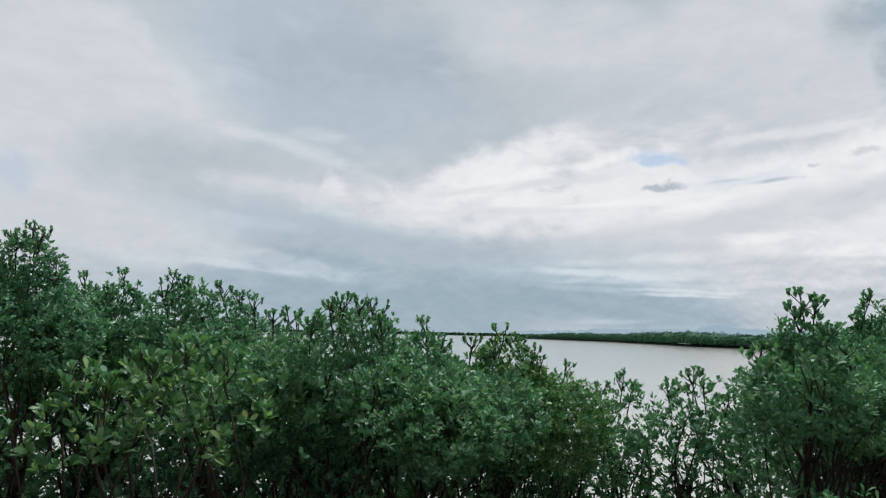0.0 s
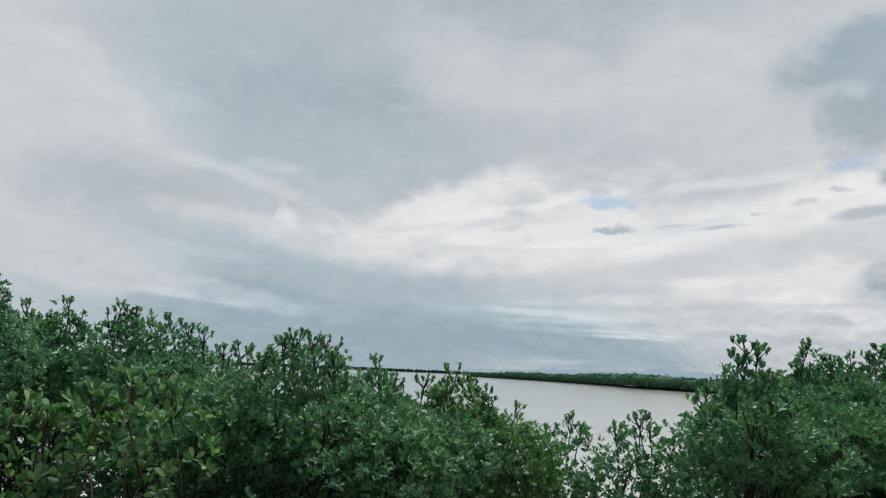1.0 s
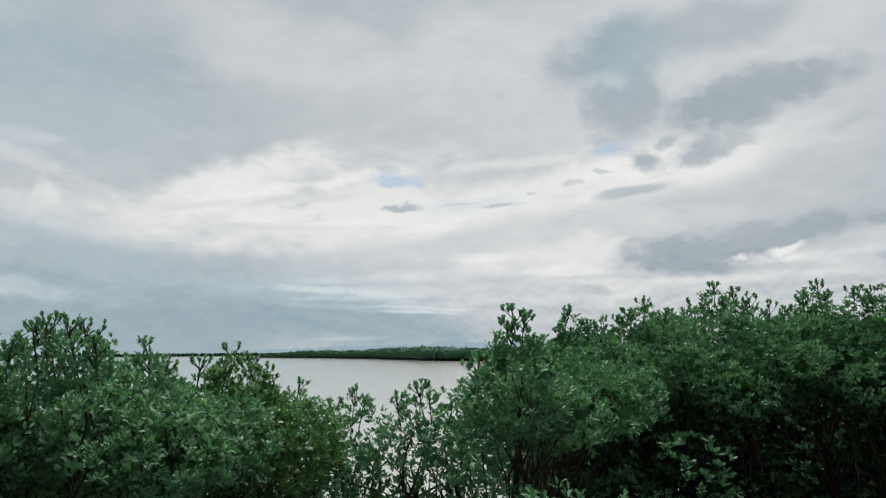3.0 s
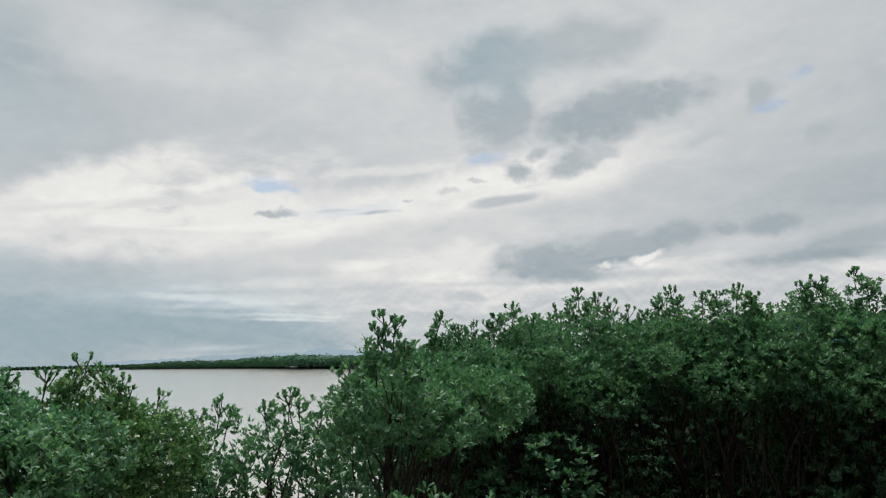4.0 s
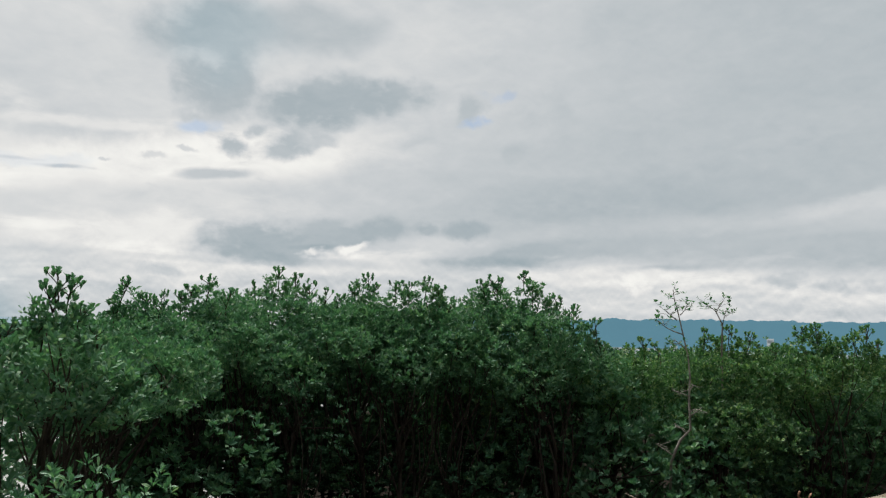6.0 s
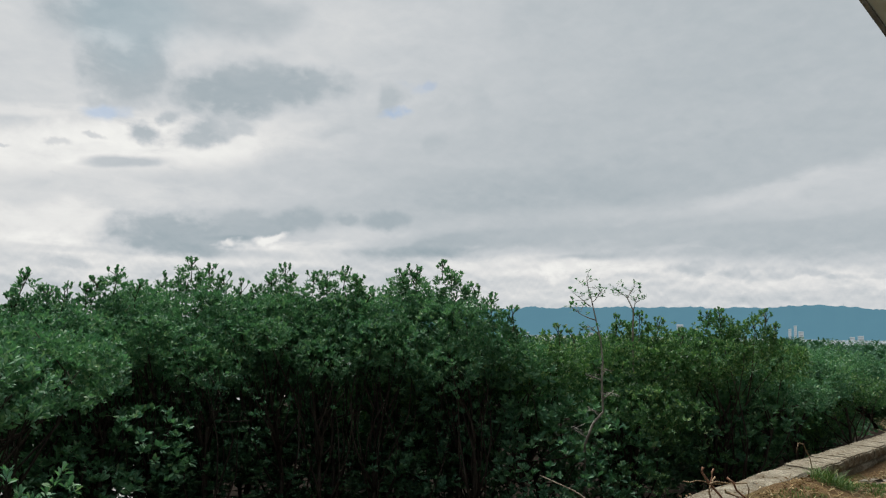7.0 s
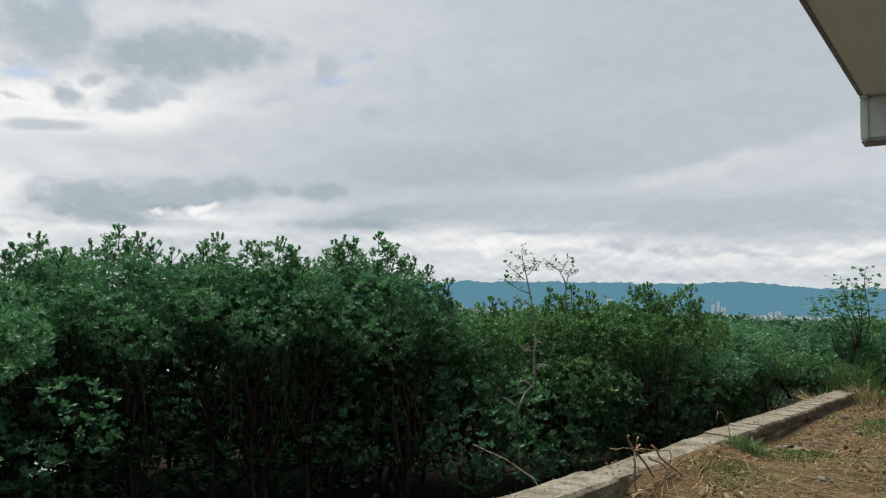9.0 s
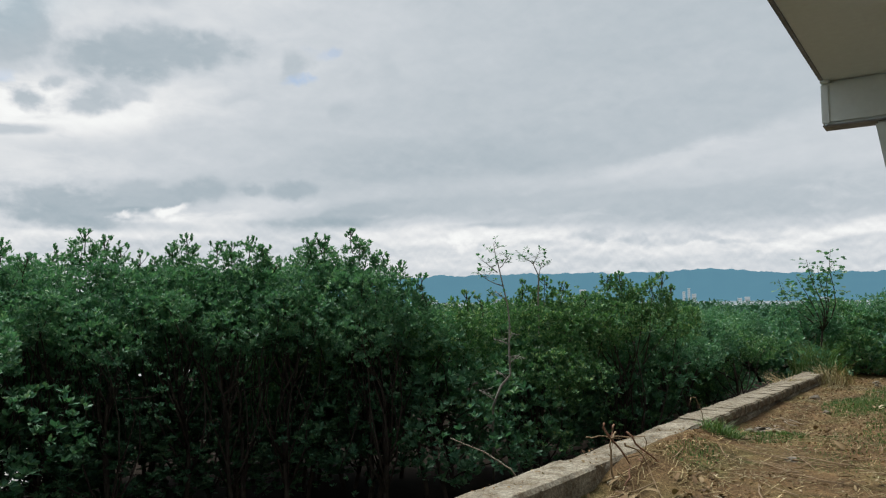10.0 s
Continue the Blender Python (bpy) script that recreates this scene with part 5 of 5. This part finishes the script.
def bare_tree(label, stem, forks, seed, leaves=25):
    """A thin leafless sapling that stands out of the hedge, with few leaves left on its twigs."""
    rng = random.Random(seed)
    tree = thing("bare_sapling", label, "tree", "bare saplings", tuple(stem[0]))
    o = Vector(stem[0])
    s = Soup()
    way = [Vector(p) - o for p in stem]
    s.tube(way, [0.019 - 0.012 * k / (len(way) - 1) for k in range(len(way))], 7)
    s.build("trunk", BARE_BARK, tree, smooth=True)
    for a, end, r in forks:
        start, end = Vector(a) - o, Vector(end) - o
        s = Soup()
        s.tube(bent(start, end, rng, 0.1, 4), [r, r * 0.85, r * 0.7, r * 0.55, r * 0.35], 5)
        limb = s.build("limb", BARE_BARK, tree, smooth=True)
        for k in range(8):
            q = start.lerp(end, rng.uniform(0.4, 1.0))
            tip = q + Vector((rng.uniform(-0.14, 0.14), rng.uniform(-0.14, 0.14), rng.uniform(-0.04, 0.09)))
            t = Soup()
            t.tube(bent(q, tip, rng, 0.15, 3), [r * 0.35, r * 0.3, r * 0.25, r * 0.2], 4)
            twig = t.build("twig", BARE_BARK, limb, smooth=True)
            if end.z + o.z > 1.4:
                for j in range(leaves // 5):
                    lay_leaf(rng.choice(LEAF_MESHES), limb, tip, (rng.uniform(-1, 1), rng.uniform(-1, 1), rng.uniform(-0.2, 1)), (0, 0, 1), rng.uniform(0.032, 0.062))
    return tree


bare_tree("pale bare sapling with few leaves on its twigs", P(9.90, 4.15, -1.3, 9.40, 3.94, -0.4, 8.73, 3.64, 0.19, 8.77, 3.55, 0.44, 8.82, 3.44, 0.58, 8.81, 3.45, 0.94, 8.82, 3.44, 1.2, 8.81, 3.46, 1.44, 8.78, 3.53, 1.79, 8.76, 3.57, 2.0),
          ((Vector((8.76, 3.57, 2.0)), Vector((8.75, 3.62, 2.24)), 0.007), (Vector((8.76, 3.57, 1.86)), Vector((8.69, 3.73, 2.0)), 0.008), (Vector((8.77, 3.54, 1.92)), Vector((8.81, 3.45, 2.04)), 0.007),
           (Vector((8.79, 3.51, 1.69)), Vector((8.67, 3.78, 1.85)), 0.008), (Vector((8.81, 3.47, 1.49)), Vector((8.75, 3.61, 1.64)), 0.007), (Vector((8.82, 3.43, 0.74)), Vector((8.86, 3.32, 0.84)), 0.010),
           (Vector((8.74, 3.63, 0.27)), Vector((8.66, 3.80, 0.39)), 0.010), (Vector((8.81, 3.46, 0.96)), Vector((8.73, 3.63, 1.02)), 0.009), (Vector((8.81, 3.45, 0.99)), Vector((8.84, 3.40, 1.10)), 0.008), (Vector((8.80, 3.49, 0.54)), Vector((8.76, 3.60, 0.62)), 0.008)), 3)
bare_tree("thin bare sapling with a crooked top", P(11.0, 3.85, -1.3, 10.5, 3.66, 0.55, 9.98, 3.48, 1.53, 9.99, 3.47, 1.85, 9.96, 3.54, 2.02),
          ((Vector((9.96, 3.54, 2.02)), Vector((9.89, 3.69, 2.14)), 0.008), (Vector((9.96, 3.54, 2.0)), Vector((9.99, 3.44, 2.2)), 0.007), (Vector((9.99, 3.47, 1.85)), Vector((9.99, 3.40, 2.06)), 0.007)), 4)


def broad_shrub(label, tips, foot, fork, seed):
    """An upright shrub: a stem that forks into open boughs with dark leaves held level in tiers."""
    rng = random.Random(seed)
    shrub = thing("shrub", label, "shrub", at=foot)
    o = Vector(foot)
    head = Vector(fork) - o
    s = Soup()
    s.tube(bent((0, 0, 0), head, rng, 0.04, 6), [0.035, 0.032, 0.029, 0.026, 0.024, 0.022, 0.020], 8)
    s.build("trunk", BARK, shrub, smooth=True)
    for tip in tips:
        end = Vector(tip) - o
        s = Soup()
        way = bent(head, end, rng, 0.10, 6)
        s.tube(way, [0.015, 0.013, 0.011, 0.009, 0.008, 0.006, 0.004], 6)
        bough = s.build("bough", BARK, shrub, smooth=True)
        for k in range(44):
            q = way[2].lerp(way[6], rng.random() ** 0.6)
            a = rng.uniform(0, 6.28)
            w = Vector((math.cos(a), math.sin(a), rng.uniform(-0.25, 0.2)))
            lay_leaf(rng.choice(LEAF_MESHES), bough, q + w * rng.uniform(0.0, 0.20), w, (rng.uniform(-1, 1), rng.uniform(-1, 1), rng.uniform(-0.2, 1.0)), rng.uniform(0.08, 0.135))
    return shrub


broad_shrub("open dark shrub with leaves held in level tiers", P(17.22, -0.21, 2.51, 17.0, 0.24, 2.31, 17.3, 0.79, 1.92, 17.1, 0.45, 1.97, 17.4, -0.27, 2.3, 17.1, 0.04, 2.19, 17.2, 0.6, 1.68, 17.3, 0.12, 2.02), (17.3, 0.05, -0.1), (17.25, 0.0, 0.85), 9)

# ---------------------------------------------------------------- the sea wall
def wall_line(s):
    """Where the wall's sea face stands: it bears slightly outwards towards its far end."""
    return 0.085 + 0.011 * max(0.0, s - 5.0)


def wall_strip(name, s0, s1, top, label, seed, parent, bottom=-1.9, wide=0.37):
    """A run of cast concrete with a worn, uneven top."""
    steps = max(4, int((s1 - s0) / 0.09))
    ring = [(-wide, bottom), (-wide, top - 0.16), (-wide, top - 0.03), (-wide + 0.025, top), (-wide * 0.5, top), (-0.03, top), (0, top - 0.035), (0, top - 0.25), (0, bottom)]
    v, f = [], []
    for i in range(steps + 1):
        s = s0 + (s1 - s0) * i / steps
        for k, (o, z) in enumerate(ring):
            worn = 0 if z <= bottom else 1
            q = Vector((s * 3.1, o * 6, z * 5 + seed))
            chip = max(0, noise.noise(Vector((s * 1.9, k * 0.7, seed))) - 0.25) * 0.07 if k in (2, 3, 5, 6) else 0
            v.append(tuple(along(s, wall_line(s) + o + worn * 0.014 * noise.noise(q) + (chip if o < -0.1 else -chip), z + worn * (0.013 * noise.noise(q * 1.3) - chip * 0.8))))
    n = len(ring)
    for i in range(steps):
        for k in range(n - 1):
            f.append((i * n + k, (i + 1) * n + k, (i + 1) * n + k + 1, i * n + k + 1))
    f += [tuple(range(n))[::-1], tuple(range(steps * n, steps * n + n))]
    return mesh_object(name, v, f, CONCRETE, parent, label)


sea_wall = thing("sea_wall", "low weathered concrete sea wall along the yard's edge", "wall")
sea_wall["kind"] = "structure"
wall_strip("wall_run", -16.0, 6.35, 0.15, "grey cast concrete with a worn top", 1, sea_wall)
wall_strip("wall_run", 6.365, 9.15, 0.135, "low run half buried in soil", 2, sea_wall)
wall_strip("wall_base", 9.165, 16.2, 0.02, "concrete footing under the laid blocks", 3, sea_wall)


def cap_blocks():
    """The far run of the wall is capped with laid blocks, some tilted, with open joints."""
    rng = random.Random(8)
    s = 9.2
    meshes = []
    for k in range(4):
        bm = bmesh.new()
        block(bm, (0, -0.372, 0.0), (0.19 + 0.05 * k, 0.0, 0.118), 0.014)
        bmesh.ops.subdivide_edges(bm, edges=[e for e in bm.edges if e.calc_length() > 0.08], cuts=2, use_grid_fill=True)
        for v in bm.verts:
            q = v.co * 9 + Vector((k * 7, 0, 0))
            v.co += Vector((noise.noise(q), noise.noise(q + Vector((3, 0, 0))), noise.noise(q + Vector((0, 5, 0))))) * 0.013
        me = bpy.data.meshes.new("cap_block")
        bm.to_mesh(me)
        bm.free()
        me.materials.append(CONCRETE)
        meshes.append(me)
    while s < 15.8:
        k = rng.randrange(4)
        ob = new("cap_block", meshes[k])
        p = along(s, wall_line(s) + rng.uniform(-0.015, 0.015), 0.026)
        ob.matrix_world = Matrix.Translation(p) @ pose(0, 0, 0, rng.uniform(-1.2, 1.2), rng.uniform(-1, 1), -10.0 + rng.uniform(-2, 2))
        ob.parent = sea_wall
        s += 0.19 + 0.05 * k + rng.choice((-0.004, -0.002, 0.0, 0.006))


cap_blocks()


# ---------------------------------------------------------------- the yard's litter
def on_ground(s, out, lift=0.0):
    return along(s, out, ground_height(s, out) + lift)


def litter():
    """Dead leaves and chips over the soil, too many to count."""
    rng = np.random.default_rng(21)
    n = 16000
    ss, oo = rng.uniform(3.4, 17, n), -0.36 - rng.random(n) ** 1.4 * 4.6
    keep = np.array([noise.noise(Vector((a * 0.8, b * 0.8, 5))) > -0.28 for a, b in zip(ss, oo)])
    pts = np.array([tuple(on_ground(a, b, 0.012)) for a, b in zip(ss[keep], oo[keep])])
    axs = rng.normal(0, 0.35, (len(pts), 3)) + np.array([0, 0, 1.0])
    axs /= np.linalg.norm(axs, axis=1, keepdims=True)
    # some of it lies on the wall's top
    tops = np.array([tuple(along(a, o, 0.150 if a < 6.35 else 0.138)) for a, o in zip(rng.uniform(4.2, 9.1, 420), rng.uniform(-0.24, 0.06, 420)) if noise.noise(Vector((a * 2.2, o * 6, 2))) > 0.02])
    top_axs = rng.normal(0, 0.2, (len(tops), 3)) + np.array([0, 0, 1.0])
    pts, axs = np.concatenate([pts, tops]), np.concatenate([axs, top_axs / np.linalg.norm(top_axs, axis=1, keepdims=True)])
    v, f = rosettes(pts, axs, rng, 1, 0.042, (1.2, 1.75), fine=0)
    ob = mesh_object("leaf_litter", v, f, LEAF_DRY)
    tagged(ob, "scattered dry brown leaves on the yard soil", "leaf litter", kind="stuff")


litter()


def straw():
    """Short straws and leaf ribs strewn over the soil, too many to count."""
    rng = np.random.default_rng(23)
    soup = Soup()
    for k in range(6400):
        s, o = rng.uniform(3.4, 16), -0.38 - rng.random() ** 1.4 * 4.2
        a, length = rng.normal(0.1, 0.8), rng.uniform(0.04, 0.19)
        p, q = on_ground(s, o, 0.012), on_ground(s + math.cos(a) * length, o + math.sin(a) * length, rng.uniform(0.01, 0.03))
        soup.tube([p, q], [rng.uniform(0.0015, 0.003)] * 2, 3)
    tagged(soup.build("straw", STRAW), "pale straws strewn over the yard soil", "straw", kind="stuff")


straw()


def grass_patch(label, s0, o0, rs, ro, count, high, mat, seed, lean=0.35):
    rng = np.random.default_rng(seed)
    ang, q = rng.uniform(0, 6.28, count), np.sqrt(rng.random(count))
    v, f = [], []
    for k in range(count):
        s, o = s0 + math.cos(ang[k]) * q[k] * rs, o0 + math.sin(ang[k]) * q[k] * ro
        base = on_ground(s, o, -0.01)
        a = rng.uniform(0, 6.28)
        h = high * rng.uniform(0.45, 1.1) * (1.1 - 0.5 * q[k])
        bend = Vector((math.cos(a), math.sin(a), 0)) * h * lean * rng.uniform(0.4, 1.6)
        side = Vector((-math.sin(a), math.cos(a), 0)) * rng.uniform(0.003, 0.006)
        mid, tip = base + bend * 0.35 + Vector((0, 0, h * 0.6)), base + bend + Vector((0, 0, h * 0.92))
        n = len(v)
        v += [tuple(base - side), tuple(base + side), tuple(mid - side * 0.8), tuple(mid + side * 0.8 + bend * 0.03), tuple(tip)]
        f += [(n, n + 1, n + 3, n + 2), (n + 2, n + 3, n + 4)]
    ob = mesh_object("grass", v, f, mat)
    return tagged(ob, label, "grass", kind="stuff")


grass_patch("fresh green grass tuft against the sea wall", 8.85, -0.50, 0.42, 0.16, 420, 0.22, GRASS, 31, 0.9)
grass_patch("short green grass on the bare soil", 9.7, -0.80, 0.8, 0.32, 900, 0.09, GRASS, 32)
grass_patch("short green grass spreading over the yard", 14.2, -1.8, 2.4, 0.8, 3800, 0.11, GRASS, 33)
grass_patch("sparse green grass over brown soil", 11.2, -2.0, 1.5, 0.5, 1500, 0.08, GRASS, 36)
grass_patch("thin green grass among the litter", 12.7, -1.15, 1.0, 0.40, 1600, 0.10, GRASS, 41)
grass_patch("thin green grass creeping over trodden soil", 9.3, -1.6, 1.3, 0.5, 900, 0.05, GRASS, 42)
grass_patch("thin green grass beside the dead plant", 7.7, -0.62, 0.5, 0.22, 420, 0.06, GRASS, 43)
grass_patch("tall dry straw-coloured grass at the wall's end", 15.6, -0.30, 0.5, 0.4, 240, 0.50, STRAW, 34, 0.7)
grass_patch("tall green grass clump beyond the wall's end", 16.3, 0.05, 0.5, 0.5, 420, 0.95, GRASS, 35, 0.45)
grass_patch("dry grass leaning over the sea wall", 14.0, 0.06, 0.35, 0.12, 120, 0.38, STRAW, 37, 1.3)


def stick(name, label, category, points, radius, mat, group=""):
    soup = Soup()
    n = len(points)
    soup.tube(points, [radius * (1 - 0.6 * k / (n - 1)) for k in range(n)], 6)
    ob = soup.build(name, mat, smooth=True)
    return tagged(ob, label, category, group)


def lying_sticks():
    rng = random.Random(77)
    for k in range(78):
        s, o = rng.uniform(4.6, 14.5), -0.55 - rng.random() ** 1.3 * 3.0
        a, length = rng.gauss(0.15, 0.6), rng.uniform(0.18, 0.85)
        ds, do = math.cos(a) * length / 2, math.sin(a) * length / 2
        r = rng.uniform(0.004, 0.009)
        pts = []
        for q in (-1, -0.4, 0.2, 1):
            p = on_ground(s + ds * q, o + do * q, r * 1.1 + 0.008)
            pts.append(p + Vector((rng.uniform(-0.02, 0.02), rng.uniform(-0.02, 0.02), 0)))
        stick("dry_stick", "dry pale stick lying on the soil", "stick", pts, r, TWIG, "sticks on the yard")


lying_sticks()


def stick_pile():
    """Thin dry stalks dropped side by side on the soil."""
    rng = random.Random(78)
    for k in range(14):
        s, o = rng.gauss(8.1, 0.40), rng.gauss(-1.38, 0.22)
        a, length = rng.gauss(1.40, 0.22), rng.uniform(0.3, 0.8)
        r = rng.uniform(0.004, 0.008)
        pts = [on_ground(s + math.cos(a) * length * q, o + math.sin(a) * length * q, r + 0.012 + 0.012 * rng.random()) + Vector((rng.uniform(-0.02, 0.02), rng.uniform(-0.02, 0.02), 0)) for q in (-0.5, -0.2, 0.1, 0.5)]
        stick("dry_stick", "long dry pale stalk in a loose pile", "stick", pts, r, TWIG, "loose pile of stalks")


stick_pile()


def pale_roots():
    """Bleached roots and peelings hanging out of the bank where the laid blocks begin."""
    rng = random.Random(79)
    for k in range(12):
        s, o = rng.uniform(9.9, 11.2), rng.uniform(-0.66, -0.46)
        a, length = rng.uniform(-1.9, 0.4), rng.uniform(0.07, 0.20)
        r = rng.uniform(0.006, 0.014)
        ends = [on_ground(s + math.cos(a) * length * q, o + math.sin(a) * length * q, r + 0.01) + Vector((0, 0, rng.uniform(0, 0.05) * (1 - q))) for q in (0.0, 0.35, 0.7, 1.0)]
        stick("dry_root", "bleached root lying against the sea wall", "root", ends, r, BLEACHED, "bleached roots by the wall")


pale_roots()
stick("curled_stem", "thin dry stem curling up beside the wall", "stem", [on_ground(8.95, -0.30, -0.03), along(8.92, -0.26, 0.28), along(8.80, -0.24, 0.44), along(8.66, -0.24, 0.46), along(8.58, -0.25, 0.38)], 0.006, TWIG)
stick("fallen_branch", "pale bare branch leaning out of the mud", "branch", [along(7.0, 0.62, -1.2), along(6.85, 0.66, -0.38), along(6.6, 0.72, -0.06), along(6.3, 0.82, 0.14), along(5.95, 0.93, 0.30)], 0.010, BLEACHED)


def dead_plant():
    """A dead, collapsed plant at the wall: bare stems crossing in a knot, one pale leg, arching stalks and husks."""
    rng = random.Random(5)
    foot = on_ground(6.39, -0.42, -0.03)
    plant = thing("dead_plant", "dead collapsed plant with crossed bare stems beside the wall", "plant", at=tuple(foot))
    knot = (6.47, -0.34, 0.36)
    stems = (((6.39, -0.42, -0.02), (6.42, -0.37, 0.27), knot, 0.017, TWIG), ((6.36, -0.40, -0.02), (6.39, -0.39, 0.06), (6.42, -0.37, 0.13), 0.011, TWIG),
             ((6.39, -0.16, 0.36), (6.44, -0.25, 0.37), (6.60, -0.38, 0.34), 0.009, TWIG), ((6.45, -0.30, 0.48), knot, (6.64, -0.43, 0.13), 0.018, DEAD_FROND),
             ((6.55, -0.34, 0.46), (6.52, -0.34, 0.40), (6.46, -0.36, 0.30), 0.011, DEAD_FROND), ((6.60, -0.33, 0.39), (6.53, -0.34, 0.37), (6.44, -0.34, 0.36), 0.013, TWIG),
             (knot, (6.86, -0.47, 0.33), (6.99, -0.49, 0.13), 0.010, TWIG), ((6.70, -0.38, 0.38), (6.80, -0.46, 0.24), (7.02, -0.56, 0.07), 0.015, DEAD_FROND),
             ((6.62, -0.40, 0.30), (6.72, -0.46, 0.24), (6.79, -0.52, 0.11), 0.013, TWIG), ((6.60, -0.42, 0.20), (6.80, -0.47, 0.19), (7.06, -0.50, 0.14), 0.009, TWIG),
             ((6.74, -0.50, 0.14), (6.90, -0.44, 0.17), (7.04, -0.36, 0.18), 0.009, DEAD_FROND), ((6.42, -0.48, 0.0), (6.55, -0.46, 0.08), (6.66, -0.42, 0.13), 0.012, DEAD_FROND))
    for a, m, e, r, mat in stems:
        a, m, e = [along(*q) - foot for q in (a, m, e)]
        s = Soup()
        r *= 0.62
        s.tube(bent(a, m, rng, 0.17, 3) + bent(m, e, rng, 0.17, 3)[1:], [r, r * 0.95, r * 0.9, r * 0.85, r * 0.75, r * 0.65, r * 0.5], 6)
        s.build("stem", mat, plant, smooth=True)
    for k in range(12):
        a = rng.uniform(0, 6.28)
        way = Vector((math.cos(a), math.sin(a), rng.uniform(-0.5, 0.3)))
        lay_leaf(DRY_MESH, plant, Vector((rng.uniform(-0.02, 0.16), rng.uniform(-0.12, 0.02), rng.uniform(0.03, 0.14))), way, (0, 0, 1), rng.uniform(0.07, 0.15))
    return plant


DRY_MESH = leaf_mesh("leaf", LEAF_DRY, 0.16, 0.5)
dead_plant()


def litter_heap(label, s0, o0, count, seed):
    """A small heap of curled dead leaves."""
    rng = random.Random(seed)
    heap = thing("leaf_heap", label, "leaf heap", "heaps of dead leaves", tuple(on_ground(s0, o0)))
    for k in range(count):
        a = rng.uniform(0, 6.28)
        at = Vector((rng.gauss(0, 0.10), rng.gauss(0, 0.09), rng.uniform(0.01, 0.09)))
        lay_leaf(DRY_MESH, heap, at, (math.cos(a), math.sin(a), rng.uniform(-0.2, 0.5)), (rng.uniform(-0.3, 0.3), rng.uniform(-0.3, 0.3), 1), rng.uniform(0.06, 0.16))
    return heap


for s0, o0, count, seed in ((6.5, -1.15, 22, 1), (6.2, -0.62, 16, 2), (10.1, -0.68, 20, 3), (7.6, -2.0, 10, 4), (9.1, -1.5, 9, 5), (12.4, -1.5, 10, 6), (7.0, -0.9, 12, 7), (10.4, -1.2, 9, 8)):
    litter_heap("curled dead brown leaves in a small heap", s0, o0, count, seed)


def rubble():
    rng = random.Random(4)
    for s0, o0, r in ((10.0, -0.46, 0.06), (10.25, -0.50, 0.07), (10.5, -0.52, 0.05), (13.2, -0.52, 0.08), (6.0, -0.55, 0.06), (12.0, -0.9, 0.05), (8.3, -1.3, 0.05), (9.9, -2.1, 0.06), (11.8, -1.9, 0.05), *((rng.uniform(14.6, 16.4), rng.uniform(-1.9, -0.7), rng.uniform(0.025, 0.06)) for _ in range(18))):
        bm = bmesh.new()
        bmesh.ops.create_icosphere(bm, subdivisions=2, radius=r)
        for v in bm.verts:
            q = v.co.normalized() * 1.3 + Vector((s0, o0, 0))
            v.co *= 1 + 0.7 * noise.noise(q)
            v.co.z *= 0.6
        ob = part("stone", bm, RUBBLE)
        ob.location = on_ground(s0, o0, r * 0.25)
        ob.rotation_euler = (rng.uniform(-0.3, 0.3), rng.uniform(-0.3, 0.3), rng.uniform(0, 6))
        tagged(ob, "broken lump of pale concrete beside the sea wall", "stone", "rubble by the wall")


rubble()
